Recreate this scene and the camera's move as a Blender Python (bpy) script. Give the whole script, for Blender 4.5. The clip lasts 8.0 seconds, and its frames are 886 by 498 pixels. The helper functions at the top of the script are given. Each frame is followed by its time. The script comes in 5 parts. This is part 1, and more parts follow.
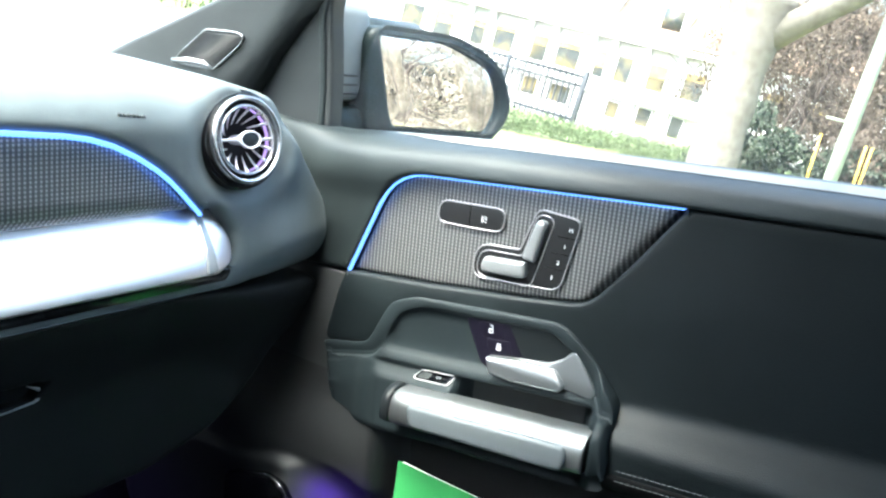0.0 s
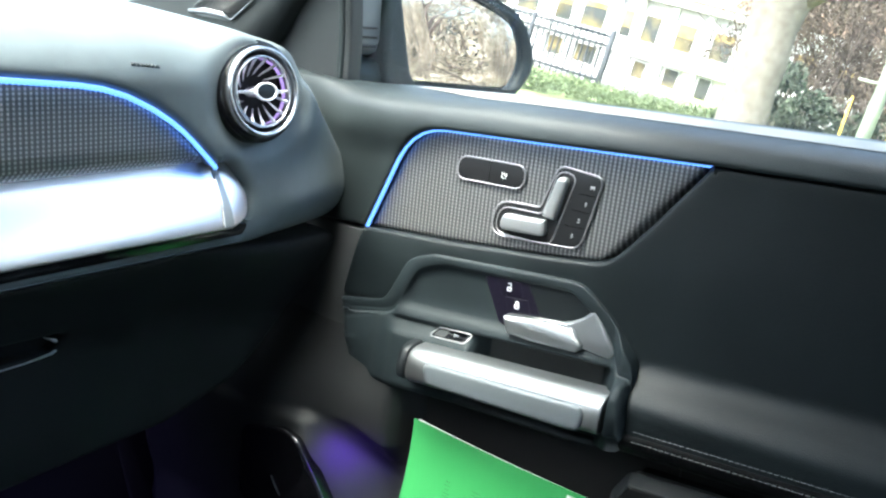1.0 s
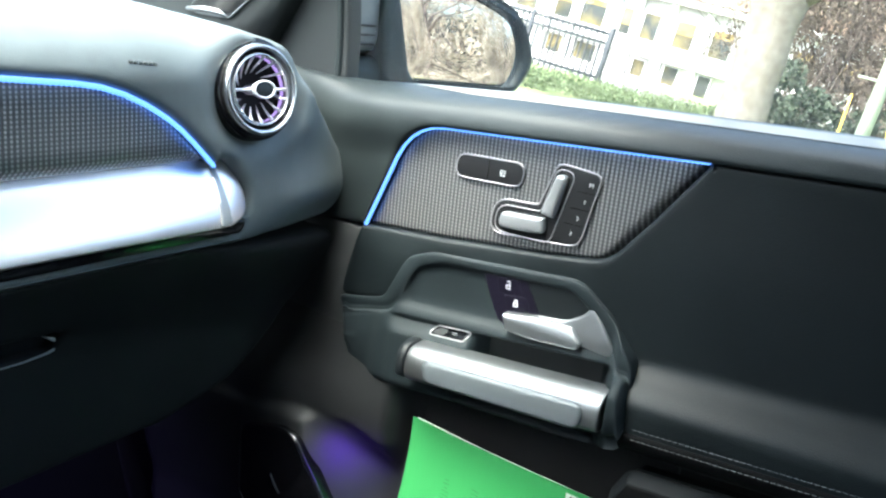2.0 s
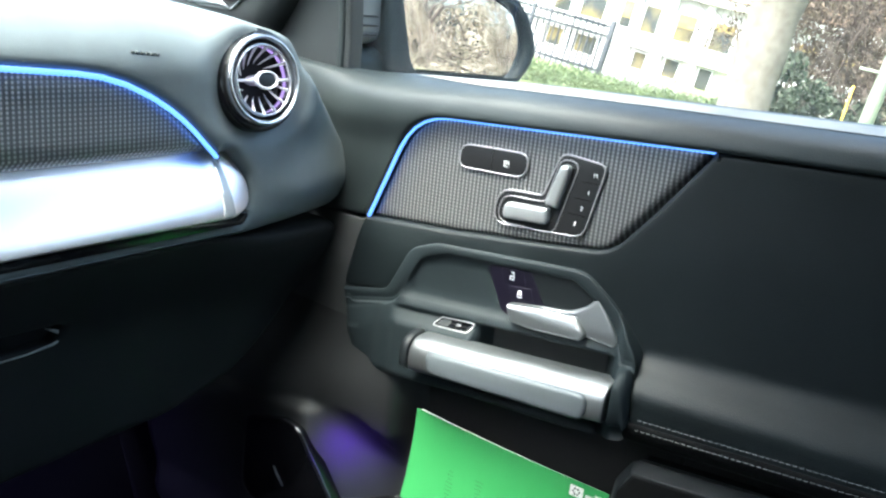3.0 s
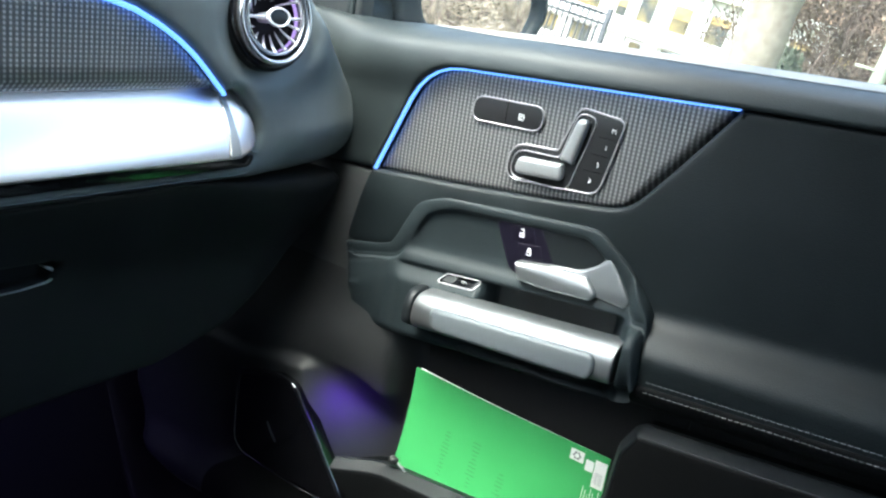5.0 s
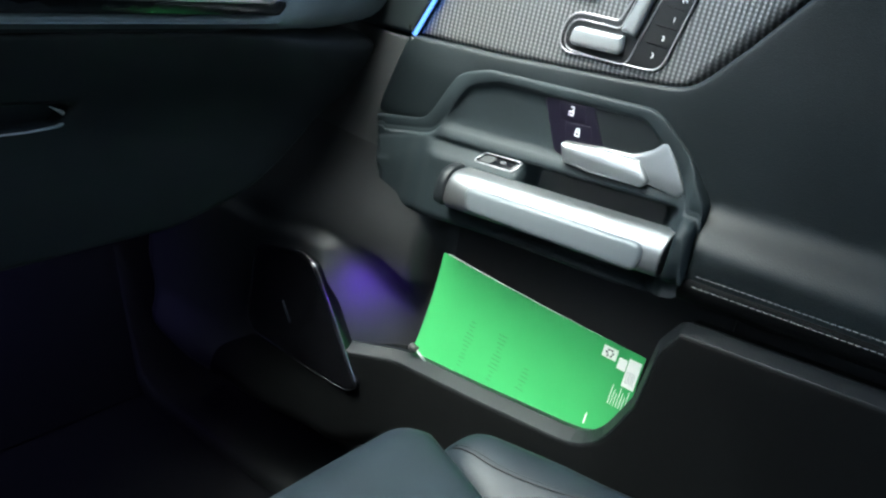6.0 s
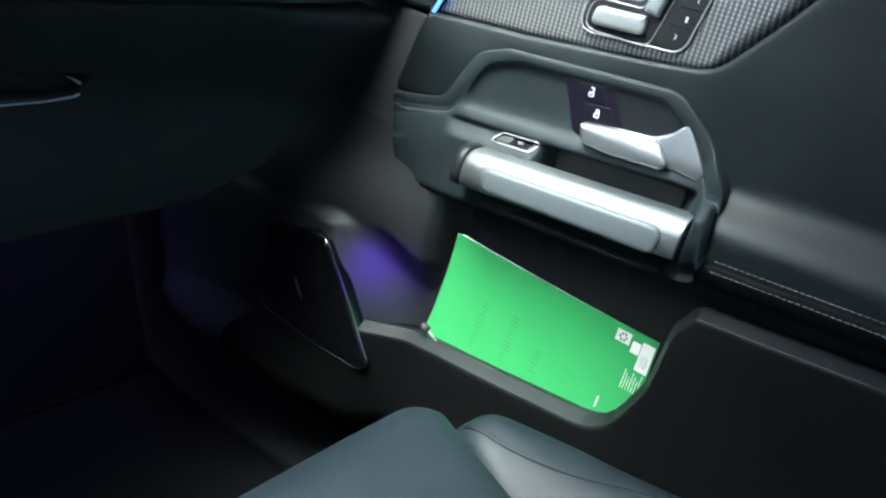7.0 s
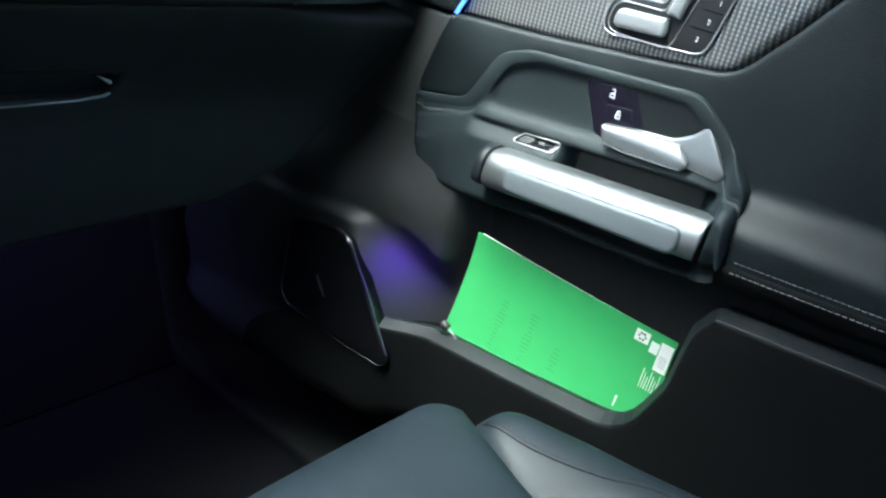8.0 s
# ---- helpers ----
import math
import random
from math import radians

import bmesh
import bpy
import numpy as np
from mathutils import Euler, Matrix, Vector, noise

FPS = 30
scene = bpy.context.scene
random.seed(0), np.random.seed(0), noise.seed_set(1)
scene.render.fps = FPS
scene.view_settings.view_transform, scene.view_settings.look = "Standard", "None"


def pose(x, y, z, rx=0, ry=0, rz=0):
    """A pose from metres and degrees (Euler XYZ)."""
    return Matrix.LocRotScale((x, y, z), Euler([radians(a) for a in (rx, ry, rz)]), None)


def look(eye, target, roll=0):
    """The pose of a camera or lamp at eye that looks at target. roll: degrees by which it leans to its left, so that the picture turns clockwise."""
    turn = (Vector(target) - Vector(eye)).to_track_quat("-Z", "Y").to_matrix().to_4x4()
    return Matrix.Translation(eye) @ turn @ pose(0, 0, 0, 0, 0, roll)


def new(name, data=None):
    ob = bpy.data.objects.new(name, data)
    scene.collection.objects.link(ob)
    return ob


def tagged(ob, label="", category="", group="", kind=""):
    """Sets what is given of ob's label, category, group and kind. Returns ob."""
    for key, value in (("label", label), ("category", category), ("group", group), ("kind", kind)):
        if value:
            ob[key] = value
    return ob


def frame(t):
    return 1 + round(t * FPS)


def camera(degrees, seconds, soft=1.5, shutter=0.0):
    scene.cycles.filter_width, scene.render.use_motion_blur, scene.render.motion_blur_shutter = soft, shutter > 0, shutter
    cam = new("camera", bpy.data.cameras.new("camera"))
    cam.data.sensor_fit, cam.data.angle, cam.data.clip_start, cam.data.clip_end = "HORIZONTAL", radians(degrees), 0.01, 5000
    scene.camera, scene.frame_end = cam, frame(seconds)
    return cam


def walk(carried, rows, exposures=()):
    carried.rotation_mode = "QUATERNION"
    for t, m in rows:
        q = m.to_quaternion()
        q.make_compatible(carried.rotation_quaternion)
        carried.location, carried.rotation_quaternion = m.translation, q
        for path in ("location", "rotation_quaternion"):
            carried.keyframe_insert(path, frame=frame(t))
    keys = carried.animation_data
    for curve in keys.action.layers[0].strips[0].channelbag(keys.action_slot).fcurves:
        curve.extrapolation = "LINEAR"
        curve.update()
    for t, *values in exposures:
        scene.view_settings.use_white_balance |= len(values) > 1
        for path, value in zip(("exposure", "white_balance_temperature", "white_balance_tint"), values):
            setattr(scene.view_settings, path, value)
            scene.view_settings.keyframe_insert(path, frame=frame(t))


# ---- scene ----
cam = camera(55.2, 8.0, soft=2.35)
PATH = [
    (0, (-0.1595, -0.1322, 1.3714), (1.5141, 0.8679, 0.9255), 6.09),
    (0.5, (-0.1508, -0.1294, 1.3641), (1.5000, 0.8890, 0.8764), 6.31),
    (1, (-0.1451, -0.1293, 1.3636), (1.4862, 0.8939, 0.8232), 6.46),
    (2.5, (-0.1432, -0.1289, 1.3624), (1.4879, 0.8900, 0.8134), 6.31),
    (3, (-0.1432, -0.1261, 1.3588), (1.4841, 0.8936, 0.8001), 6.20),
    (3.5, (-0.1448, -0.1239, 1.3576), (1.4793, 0.8997, 0.7968), 6.17),
    (4, (-0.148, -0.122, 1.356), (1.481, 0.897, 0.801), 6.4),
    (4.2, (-0.1517, -0.1222, 1.3583), (1.4709, 0.9037, 0.7973), 6.47),
    (5.3, (-0.14, -0.075, 1.289), (1.492, 0.89, 0.652), 10.5),
    (5.5, (-0.139, -0.059, 1.271), (1.474, 0.905, 0.585), 11.5),
    (6, (-0.116, -0.057, 1.245), (1.48, 0.873, 0.476), 12.9),
    (6.5, (-0.117, -0.054, 1.242), (1.475, 0.872, 0.46), 13.5),
    (6.8, (-0.1179, -0.0473, 1.2387), (1.4698, 0.8750, 0.4460), 13.83),
    (7, (-0.12, -0.047, 1.236), (1.462, 0.875, 0.432), 14.1),
    (7.5, (-0.128, -0.046, 1.237), (1.443, 0.889, 0.426), 14.6),
    (8, (-0.13, -0.049, 1.241), (1.426, 0.904, 0.422), 14.1),
]
walk(cam, [(t, look(eye, target, roll)) for t, eye, target, roll in PATH], exposures=((0.0, 3.56, 5750, -6.0), (1.0, 3.33, 5750, -6.0), (4.2, 3.28, 5750, -6.0), (5.6, 3.22, 5750, -6.0), (6.4, 3.34, 5400, -9.0), (8.0, 3.34, 5400, -9.0)))

# ---- world and light ----
SUN_UP, SUN_TURN = 66.0, -72.0
world = bpy.data.worlds.new("sky")
scene.world = world
world.use_nodes = True
wn = world.node_tree
sky = wn.nodes.new("ShaderNodeTexSky")
sky.sky_type = "NISHITA"
sky.sun_disc = False
sky.sun_elevation = radians(SUN_UP)
sky.sun_rotation = radians(SUN_TURN)
sky.air_density, sky.dust_density, sky.ozone_density = 1.0, 8.0, 0.5
wn.links.new(sky.outputs[0], wn.nodes["Background"].inputs[0])
wn.nodes["Background"].inputs[1].default_value = 0.15
sun = new("sun", bpy.data.lights.new("sun", "SUN"))
sun.data.energy, sun.data.angle, sun.data.color = 0.8, radians(30), (1.0, 0.97, 0.93)
az, el = radians(SUN_TURN), radians(SUN_UP)
sun.matrix_world = look((math.sin(az) * math.cos(el) * 9, math.cos(az) * math.cos(el) * 9, math.sin(el) * 9 + 1), (0, 0, 1))

# ---- materials ----
def mat(name, colour, rough=0.5, metal=0.0, spec=0.5):
    m = bpy.data.materials.new(name)
    m.use_nodes = True
    p = m.node_tree.nodes["Principled BSDF"]
    p.inputs["Base Color"].default_value = (*colour, 1)
    p.inputs["Roughness"].default_value = rough
    p.inputs["Metallic"].default_value = metal
    p.inputs["Specular IOR Level"].default_value = spec
    return m


def node(m, kind, **values):
    n = m.node_tree.nodes.new(kind)
    for key, value in values.items():
        n.inputs[key].default_value = value
    return n


def link(m, a, b):
    m.node_tree.links.new(a, b)


def shader(m):
    return m.node_tree.nodes["Principled BSDF"]


def coords(m):
    return m.node_tree.nodes.new("ShaderNodeTexCoord").outputs["Object"]


def calc(m, op, a, b=0.0):
    n = m.node_tree.nodes.new("ShaderNodeMath")
    n.operation = op
    for i, v in enumerate((a, b)):
        if isinstance(v, (int, float)):
            n.inputs[i].default_value = v
        else:
            link(m, v, n.inputs[i])
    return n.outputs[0]


def tint(m, factor, low, high, a=0.3, b=0.7):
    """Base colour from low to high as factor goes from a to b."""
    r = m.node_tree.nodes.new("ShaderNodeValToRGB")
    r.color_ramp.elements[0].position, r.color_ramp.elements[1].position = a, b
    r.color_ramp.elements[0].color, r.color_ramp.elements[1].color = (*low, 1), (*high, 1)
    link(m, factor, r.inputs[0])
    link(m, r.outputs[0], shader(m).inputs["Base Color"])
    return r


def bump(m, height, strength=0.3, distance=0.001):
    n = m.node_tree.nodes.new("ShaderNodeBump")
    n.inputs["Strength"].default_value, n.inputs["Distance"].default_value = strength, distance
    link(m, height, n.inputs["Height"])
    link(m, n.outputs[0], shader(m).inputs["Normal"])


def noise_of(m, scale, detail=3.0, vec=None):
    n = node(m, "ShaderNodeTexNoise", Scale=scale, Detail=detail)
    link(m, vec if vec else coords(m), n.inputs["Vector"])
    return n.outputs["Fac"]


def rough_from(m, factor, low, high):
    n = m.node_tree.nodes.new("ShaderNodeMapRange")
    n.inputs["To Min"].default_value, n.inputs["To Max"].default_value = low, high
    link(m, factor, n.inputs["Value"])
    link(m, n.outputs[0], shader(m).inputs["Roughness"])


def hide(name, colour, rough, grain=900.0, strength=0.25, spec=0.5):
    """Grained leather or soft-touch skin: fine cells, faint large patches."""
    m = mat(name, colour, rough, spec=spec)
    v = node(m, "ShaderNodeTexVoronoi", Scale=grain)
    link(m, coords(m), v.inputs["Vector"])
    bump(m, v.outputs["Distance"], strength, 0.0004)
    big = noise_of(m, 14.0, 5.0)
    tint(m, big, tuple(c * 0.8 for c in colour), tuple(c * 1.2 for c in colour))
    rough_from(m, big, rough - 0.06, rough + 0.08)
    return m


PAD = hide("soft_dash_skin", (0.120, 0.138, 0.141), 0.46, spec=0.48)
# Same leather as the sill, with the sky's sheen put into its colour.
LIT_LEATHER = hide("lit_top_leather", (0.27, 0.26, 0.235), 0.5, 900, 0.25, spec=0.25)
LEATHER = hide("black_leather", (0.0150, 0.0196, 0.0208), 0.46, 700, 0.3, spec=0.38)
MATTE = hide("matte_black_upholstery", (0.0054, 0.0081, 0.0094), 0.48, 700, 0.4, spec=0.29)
# Darker copy of the lower door plastic: shade is put into the colour.
SHADED_SKIN = hide("shaded_lower_skin", (0.0030, 0.0033, 0.0036), 0.7, 1300, 0.35, spec=0.09)
PLASTIC = hide("grained_black_plastic", (0.0175, 0.0200, 0.0212), 0.5, 1300, 0.35)
MODULE_SKIN = hide("soft_black_module_skin", (0.0105, 0.0153, 0.0178), 0.58, 1300, 0.3, spec=0.28)
GLOVE_SKIN = hide("black_glove_box_skin", (0.0102, 0.0116, 0.0124), 0.6, 1300, 0.35, spec=0.3)
LINING = hide("dark_grey_lining_plastic", (0.031, 0.032, 0.033), 0.55, 1300, 0.35)
RIM_SKIN = hide("grey_rim_plastic", (0.0078, 0.0096, 0.0115), 0.48, 1300, 0.3, spec=0.35)
# Lighter copy of the same plastic: light round the speaker put into the colour.
LIT_SKIN = hide("lit_black_moulding", (0.0140, 0.0146, 0.0156), 0.45, 1300, 0.3, spec=0.45)
MIRROR_SKIN = hide("black_mirror_plastic", (0.0085, 0.0130, 0.0140), 0.42, 1300, 0.3, spec=0.14)
# Paler copy of the mirror plastic: the body's light is put into the colour.
MIRROR_CAP = hide("lit_mirror_plastic", (0.130, 0.140, 0.137), 0.5, 1300, 0.3, spec=0.25)
SILL_PLASTIC = hide("black_sill_plastic", (0.0040, 0.0042, 0.0046), 0.6, 1300, 0.3, spec=0.15)
DARK = hide("dark_lining", (0.006, 0.006, 0.007), 0.75, 1500, 0.2)
SEAT = hide("blue_black_seat_leather", (0.0082, 0.0128, 0.0174), 0.5, 800, 0.3, spec=0.30)
CARPET = mat("black_carpet", (0.008, 0.008, 0.010), 0.95, spec=0.1)
bump(CARPET, noise_of(CARPET, 1500.0), 0.9, 0.003)
HEADLINER = hide("grey_headliner", (0.30, 0.30, 0.29), 0.9, 1500, 0.2)

DASHBAR = mat("bright_satin_aluminium", (0.94, 0.88, 0.86), 0.32, 1.0)
rough_from(DASHBAR, noise_of(DASHBAR, 30.0), 0.29, 0.36)
SATIN = mat("satin_silver", (0.27, 0.28, 0.29), 0.46, 1.0)
rough_from(SATIN, noise_of(SATIN, 60.0), 0.42, 0.52)
BRUSHED = mat("frosted_silver_grip", (0.070, 0.080, 0.089), 0.5, 0.3)
bump(BRUSHED, noise_of(BRUSHED, 2500.0), 0.2, 0.0003)
RIMS = mat("satin_chrome_rim", (0.36, 0.35, 0.36), 0.4, 0.7)
rough_from(RIMS, noise_of(RIMS, 90.0), 0.34, 0.46)
RING = mat("bright_satin_ring", (0.62, 0.61, 0.62), 0.27, 1.0)
VANE = mat("pale_silver_vane", (0.80, 0.78, 0.81), 0.35, 0.25)
rough_from(VANE, noise_of(VANE, 120.0), 0.3, 0.42)
KNOB = mat("silver_painted_switch", (0.32, 0.33, 0.335), 0.36, 0.55)
rough_from(KNOB, noise_of(KNOB, 90.0), 0.32, 0.44)
DARK_CHROME = mat("dark_chrome", (0.28, 0.28, 0.30), 0.24, 1.0)
rough_from(DARK_CHROME, noise_of(DARK_CHROME, 60.0), 0.20, 0.30)
# Violet in the base colour stands in for lamp sheen on a black plate.
LOCK_SKIN = mat("violet_sheen_plate", (0.0070, 0.0058, 0.0120), 0.38, spec=0.28)
rough_from(LOCK_SKIN, noise_of(LOCK_SKIN, 60.0), 0.24, 0.36)
OPENER_BACK = mat("dark_backing_plate", (0.0095, 0.0115, 0.0130), 0.42, spec=0.26)
rough_from(OPENER_BACK, noise_of(OPENER_BACK, 60.0), 0.38, 0.48)
GLOSS = mat("piano_black", (0.004, 0.004, 0.005), 0.12)
rough_from(GLOSS, noise_of(GLOSS, 40.0), 0.08, 0.18)
BUTTON = mat("satin_black_button", (0.012, 0.012, 0.013), 0.35)
rough_from(BUTTON, noise_of(BUTTON, 200.0), 0.3, 0.42)
ICON = mat("white_print", (0.8, 0.8, 0.8), 0.6)
SIGN_GREY = mat("grey_print", (0.30, 0.30, 0.31), 0.6)
THREAD = mat("light_grey_thread", (0.20, 0.20, 0.20), 0.8)
bump(THREAD, noise_of(THREAD, 3000.0), 0.5, 0.0004)


def glow(name, colour, power):
    m = mat(name, (0.02, 0.02, 0.02), 0.4)
    shader(m).inputs["Emission Color"].default_value = (*colour, 1)
    shader(m).inputs["Emission Strength"].default_value = power
    return m


BLUE = glow("blue_light_guide", (0.15, 0.31, 1.0), 0.29)
VIOLET = glow("violet_lamp_lens", (0.66, 0.40, 1.0), 0.10)


def ribbed(name, across, gain=1.0, fade=0.7):
    """Dark trim with columns of small raised grey dashes; across: the axis that counts the columns."""
    m = mat(name, (0.03, 0.03, 0.03), 0.35, 0.6)
    sep = m.node_tree.nodes.new("ShaderNodeSeparateXYZ")
    link(m, coords(m), sep.inputs[0])
    u, v = sep.outputs[across], sep.outputs["Z"]
    def wave(x, step):
        return calc(m, "ADD", calc(m, "MULTIPLY", calc(m, "SINE", calc(m, "MULTIPLY", x, 2 * math.pi / step)), 0.5), 0.5)

    height = calc(m, "MULTIPLY", calc(m, "POWER", wave(u, 0.0052), 1.2), calc(m, "ADD", calc(m, "MULTIPLY", wave(v, 0.0042), fade), 1.0 - fade))
    tint(m, height, tuple(gain * q for q in (0.075, 0.075, 0.076)), tuple(gain * q for q in (0.25, 0.25, 0.25)), 0.15, 0.95)
    bump(m, height, 0.5, 0.0008)
    return m


RIB_DOOR = ribbed("ribbed_door_trim", "Y", 1.55, 0.5)
RIB_DASH = ribbed("ribbed_dash_trim", "X", 2.3)

PAPER_GREEN = mat("green_card_cover", (0.066, 0.33, 0.097), 0.7, spec=0.3)
tint(PAPER_GREEN, noise_of(PAPER_GREEN, 9.0, 4.0), (0.062, 0.315, 0.092), (0.070, 0.340, 0.102))
PAPER = mat("white_paper", (0.8, 0.8, 0.78), 0.8)
INK = mat("dark_pencil", (0.04, 0.22, 0.06), 0.7)
BLACK_INK = mat("black_print", (0.02, 0.02, 0.02), 0.6)

MIRROR = mat("mirror_glass", (0.93, 0.94, 0.95), 0.0, 1.0)
PANE = bpy.data.materials.new("window_glass")
PANE.use_nodes = True
PANE.node_tree.nodes.clear()
clear = PANE.node_tree.nodes.new("ShaderNodeBsdfTransparent")
gloss = PANE.node_tree.nodes.new("ShaderNodeBsdfGlossy")
gloss.inputs["Roughness"].default_value = 0.0
fres = PANE.node_tree.nodes.new("ShaderNodeFresnel")
mixed = PANE.node_tree.nodes.new("ShaderNodeMixShader")
outp = PANE.node_tree.nodes.new("ShaderNodeOutputMaterial")
link(PANE, fres.outputs[0], mixed.inputs[0])
link(PANE, clear.outputs[0], mixed.inputs[1])
link(PANE, gloss.outputs[0], mixed.inputs[2])
# a thin uneven translucent veil stands in for glare haze over the view outside
veil = node(PANE, "ShaderNodeBsdfTranslucent", Color=(0.8, 0.8, 0.78, 1))
veil_share = PANE.node_tree.nodes.new("ShaderNodeMapRange")
veil_share.inputs["To Min"].default_value, veil_share.inputs["To Max"].default_value = 0.016, 0.034
link(PANE, noise_of(PANE, 3.0, 5.0), veil_share.inputs["Value"])
veil_mix = PANE.node_tree.nodes.new("ShaderNodeMixShader")
link(PANE, veil_share.outputs[0], veil_mix.inputs[0])
link(PANE, mixed.outputs[0], veil_mix.inputs[1])
link(PANE, veil.outputs[0], veil_mix.inputs[2])
link(PANE, veil_mix.outputs[0], outp.inputs[0])


# ---- shaping helpers ----
def thing(name, label="", category="", group="", kind="", at=(0, 0, 0)):
    ob = new(name)
    ob.location = at
    ob.empty_display_size = 0.05
    return tagged(ob, label, category, group, kind)


def part(name, bm, material, parent=None, label="", smooth=True):
    me = bpy.data.meshes.new(name)
    bmesh.ops.recalc_face_normals(bm, faces=bm.faces)
    bm.to_mesh(me)
    bm.free()
    for m in (material if isinstance(material, (list, tuple)) else (material,)):
        me.materials.append(m)
    me.polygons.foreach_set("use_smooth", [smooth] * len(me.polygons))
    ob = new(name, me)
    if parent:
        ob.parent = parent
        if parent.type == "EMPTY" and parent.parent is None:
            ob.matrix_parent_inverse = Matrix.Translation(-parent.location)
    if label:
        ob["label"] = label
    return ob


def smooth01(x):
    x = min(max(x, 0.0), 1.0)
    return x * x * (3 - 2 * x)


def mix(a, b, f):
    return a + (b - a) * f


def rounded(corners, step=0.006):
    """A closed outline from corners (u, v, radius), with arcs at the corners and points at most step apart."""
    pts, n = [], len(corners)
    for i in range(n):
        p0, p1, p2 = (Vector(corners[(i + k) % n][:2]) for k in (-1, 0, 1))
        r = corners[i][2] if len(corners[i]) > 2 else 0.0
        a, b = (p0 - p1), (p2 - p1)
        la, lb = a.length, b.length
        a, b = a / la, b / lb
        half = math.acos(max(-1, min(1, a.dot(b)))) / 2
        if r <= 0 or abs(half - math.pi / 2) < 0.02:
            pts.append(p1)
            continue
        cut = min(r / math.tan(half), la * 0.49, lb * 0.49)
        s, e = p1 + a * cut, p1 + b * cut
        k = max(3, int((math.pi - 2 * half) / 0.22))
        pts += [(s * (1 - q) ** 2 + p1 * 2 * q * (1 - q) + e * q * q) for q in (j / k for j in range(k + 1))]
    out = []
    for i, p in enumerate(pts):
        q = pts[(i + 1) % len(pts)]
        m = max(1, int((q - p).length / step))
        out += [p + (q - p) * (j / m) for j in range(m)]
    clean = []
    for p in out:
        if not clean or (p - clean[-1]).length > 1e-4:
            clean.append(p)
    if (clean[0] - clean[-1]).length < 1e-4:
        clean.pop()
    return clean


def area2(loop):
    return sum(a.x * b.y - b.x * a.y for a, b in zip(loop, loop[1:] + loop[:1])) / 2


def shrink(loop, d):
    """The outline moved inwards by d (for a loop that runs anticlockwise)."""
    out, n = [], len(loop)
    for i in range(n):
        t = loop[(i + 1) % n] - loop[i - 1]
        t = t.normalized() if t.length > 1e-9 else Vector((1, 0))
        out.append(loop[i] + Vector((-t.y, t.x)) * d)
    return out


def within(pts, loop):
    """Which of the points lie inside the loop."""
    hit = np.zeros(len(pts), bool)
    for a, b in zip(loop, loop[-1:] + loop[:-1]):
        if a.y != b.y:
            cross = (a.y > pts[:, 1]) != (b.y > pts[:, 1])
            hit ^= cross & (pts[:, 0] < (b.x - a.x) * (pts[:, 1] - a.y) / (b.y - a.y) + a.x)
    return hit


from mathutils.geometry import delaunay_2d_cdt


def shell(corners, surf, back, depth=0.02, edge=0.005, holes=(), grid=0.015, step=0.006):
    """A moulded panel as bmesh: an outline in (u, v) on the surface surf(u, v), with rolled edges, walls that run back, and holes with rolled edges."""
    back = Vector(back)
    loops = []
    for k, cs in enumerate((corners, *holes)):
        lp = rounded(cs, step)
        if (area2(lp) < 0) == (k == 0):
            lp.reverse()
        loops.append(lp)
    bm = bmesh.new()
    inner, rings = [], []
    for lp in loops:
        chain, levels = [], 4
        for i in range(levels + 1):
            a = math.pi / 2 * i / levels
            chain.append((shrink(lp, edge * (1 - math.sin(a))), edge * (1 - math.cos(a))))
        chain.append((lp, depth))
        made = [[bm.verts.new(surf(p.x, p.y) + back * d) for p in ring] for ring, d in chain]
        for r0, r1 in zip(made, made[1:]):
            for i in range(len(lp)):
                j = (i + 1) % len(lp)
                bm.faces.new((r0[i], r0[j], r1[j], r1[i]))
        inner.append(chain[0][0])
        rings.append(made[0])
    pts, edges, ids = [], [], []
    for lp, ring in zip(inner, rings):
        s = len(pts)
        pts += lp
        ids += ring
        edges += [(s + i, s + (i + 1) % len(lp)) for i in range(len(lp))]
    us, vs = [p.x for p in inner[0]], [p.y for p in inner[0]]
    nu, nv = int((max(us) - min(us)) / grid), int((max(vs) - min(vs)) / grid)
    cand = np.array([(min(us) + (i - 0.5 * (j % 2)) * grid, min(vs) + j * grid) for i in range(1, nu + 1) for j in range(1, nv + 1)])
    if len(cand):
        keep = within(cand, inner[0])
        for hole in inner[1:]:
            keep &= ~within(cand, hole)
        cand = cand[keep]
        rim = np.array([(p.x, p.y) for p in pts])
        for x, y in cand:
            if np.min((rim[:, 0] - x) ** 2 + (rim[:, 1] - y) ** 2) > (grid * 0.45) ** 2:
                pts.append(Vector((x, y)))
                ids.append(bm.verts.new(surf(x, y)))
    co, _, tris, orig, _, _ = delaunay_2d_cdt(pts, edges, [], 0, 1e-7)
    look_up = [ids[o[0]] if o else bm.verts.new(surf(c.x, c.y)) for o, c in zip(orig, co)]
    mids = np.array([[sum(co[i].x for i in t) / 3, sum(co[i].y for i in t) / 3] for t in tris])
    good = within(mids, inner[0])
    for hole in inner[1:]:
        good &= ~within(mids, hole)
    for tri, fine in zip(tris, good):
        if fine:
            vsx = [look_up[i] for i in tri]
            if len(set(vsx)) == 3:
                try:
                    bm.faces.new(vsx)
                except ValueError:
                    pass
    return bm


def door_at(x):
    """A surface over the door's plane: u is y, v is z; x a number or a function of (y, z)."""
    return (lambda u, v: Vector((x(u, v), u, v))) if callable(x) else (lambda u, v: Vector((x, u, v)))


OUTWARD = (1, 0, 0)


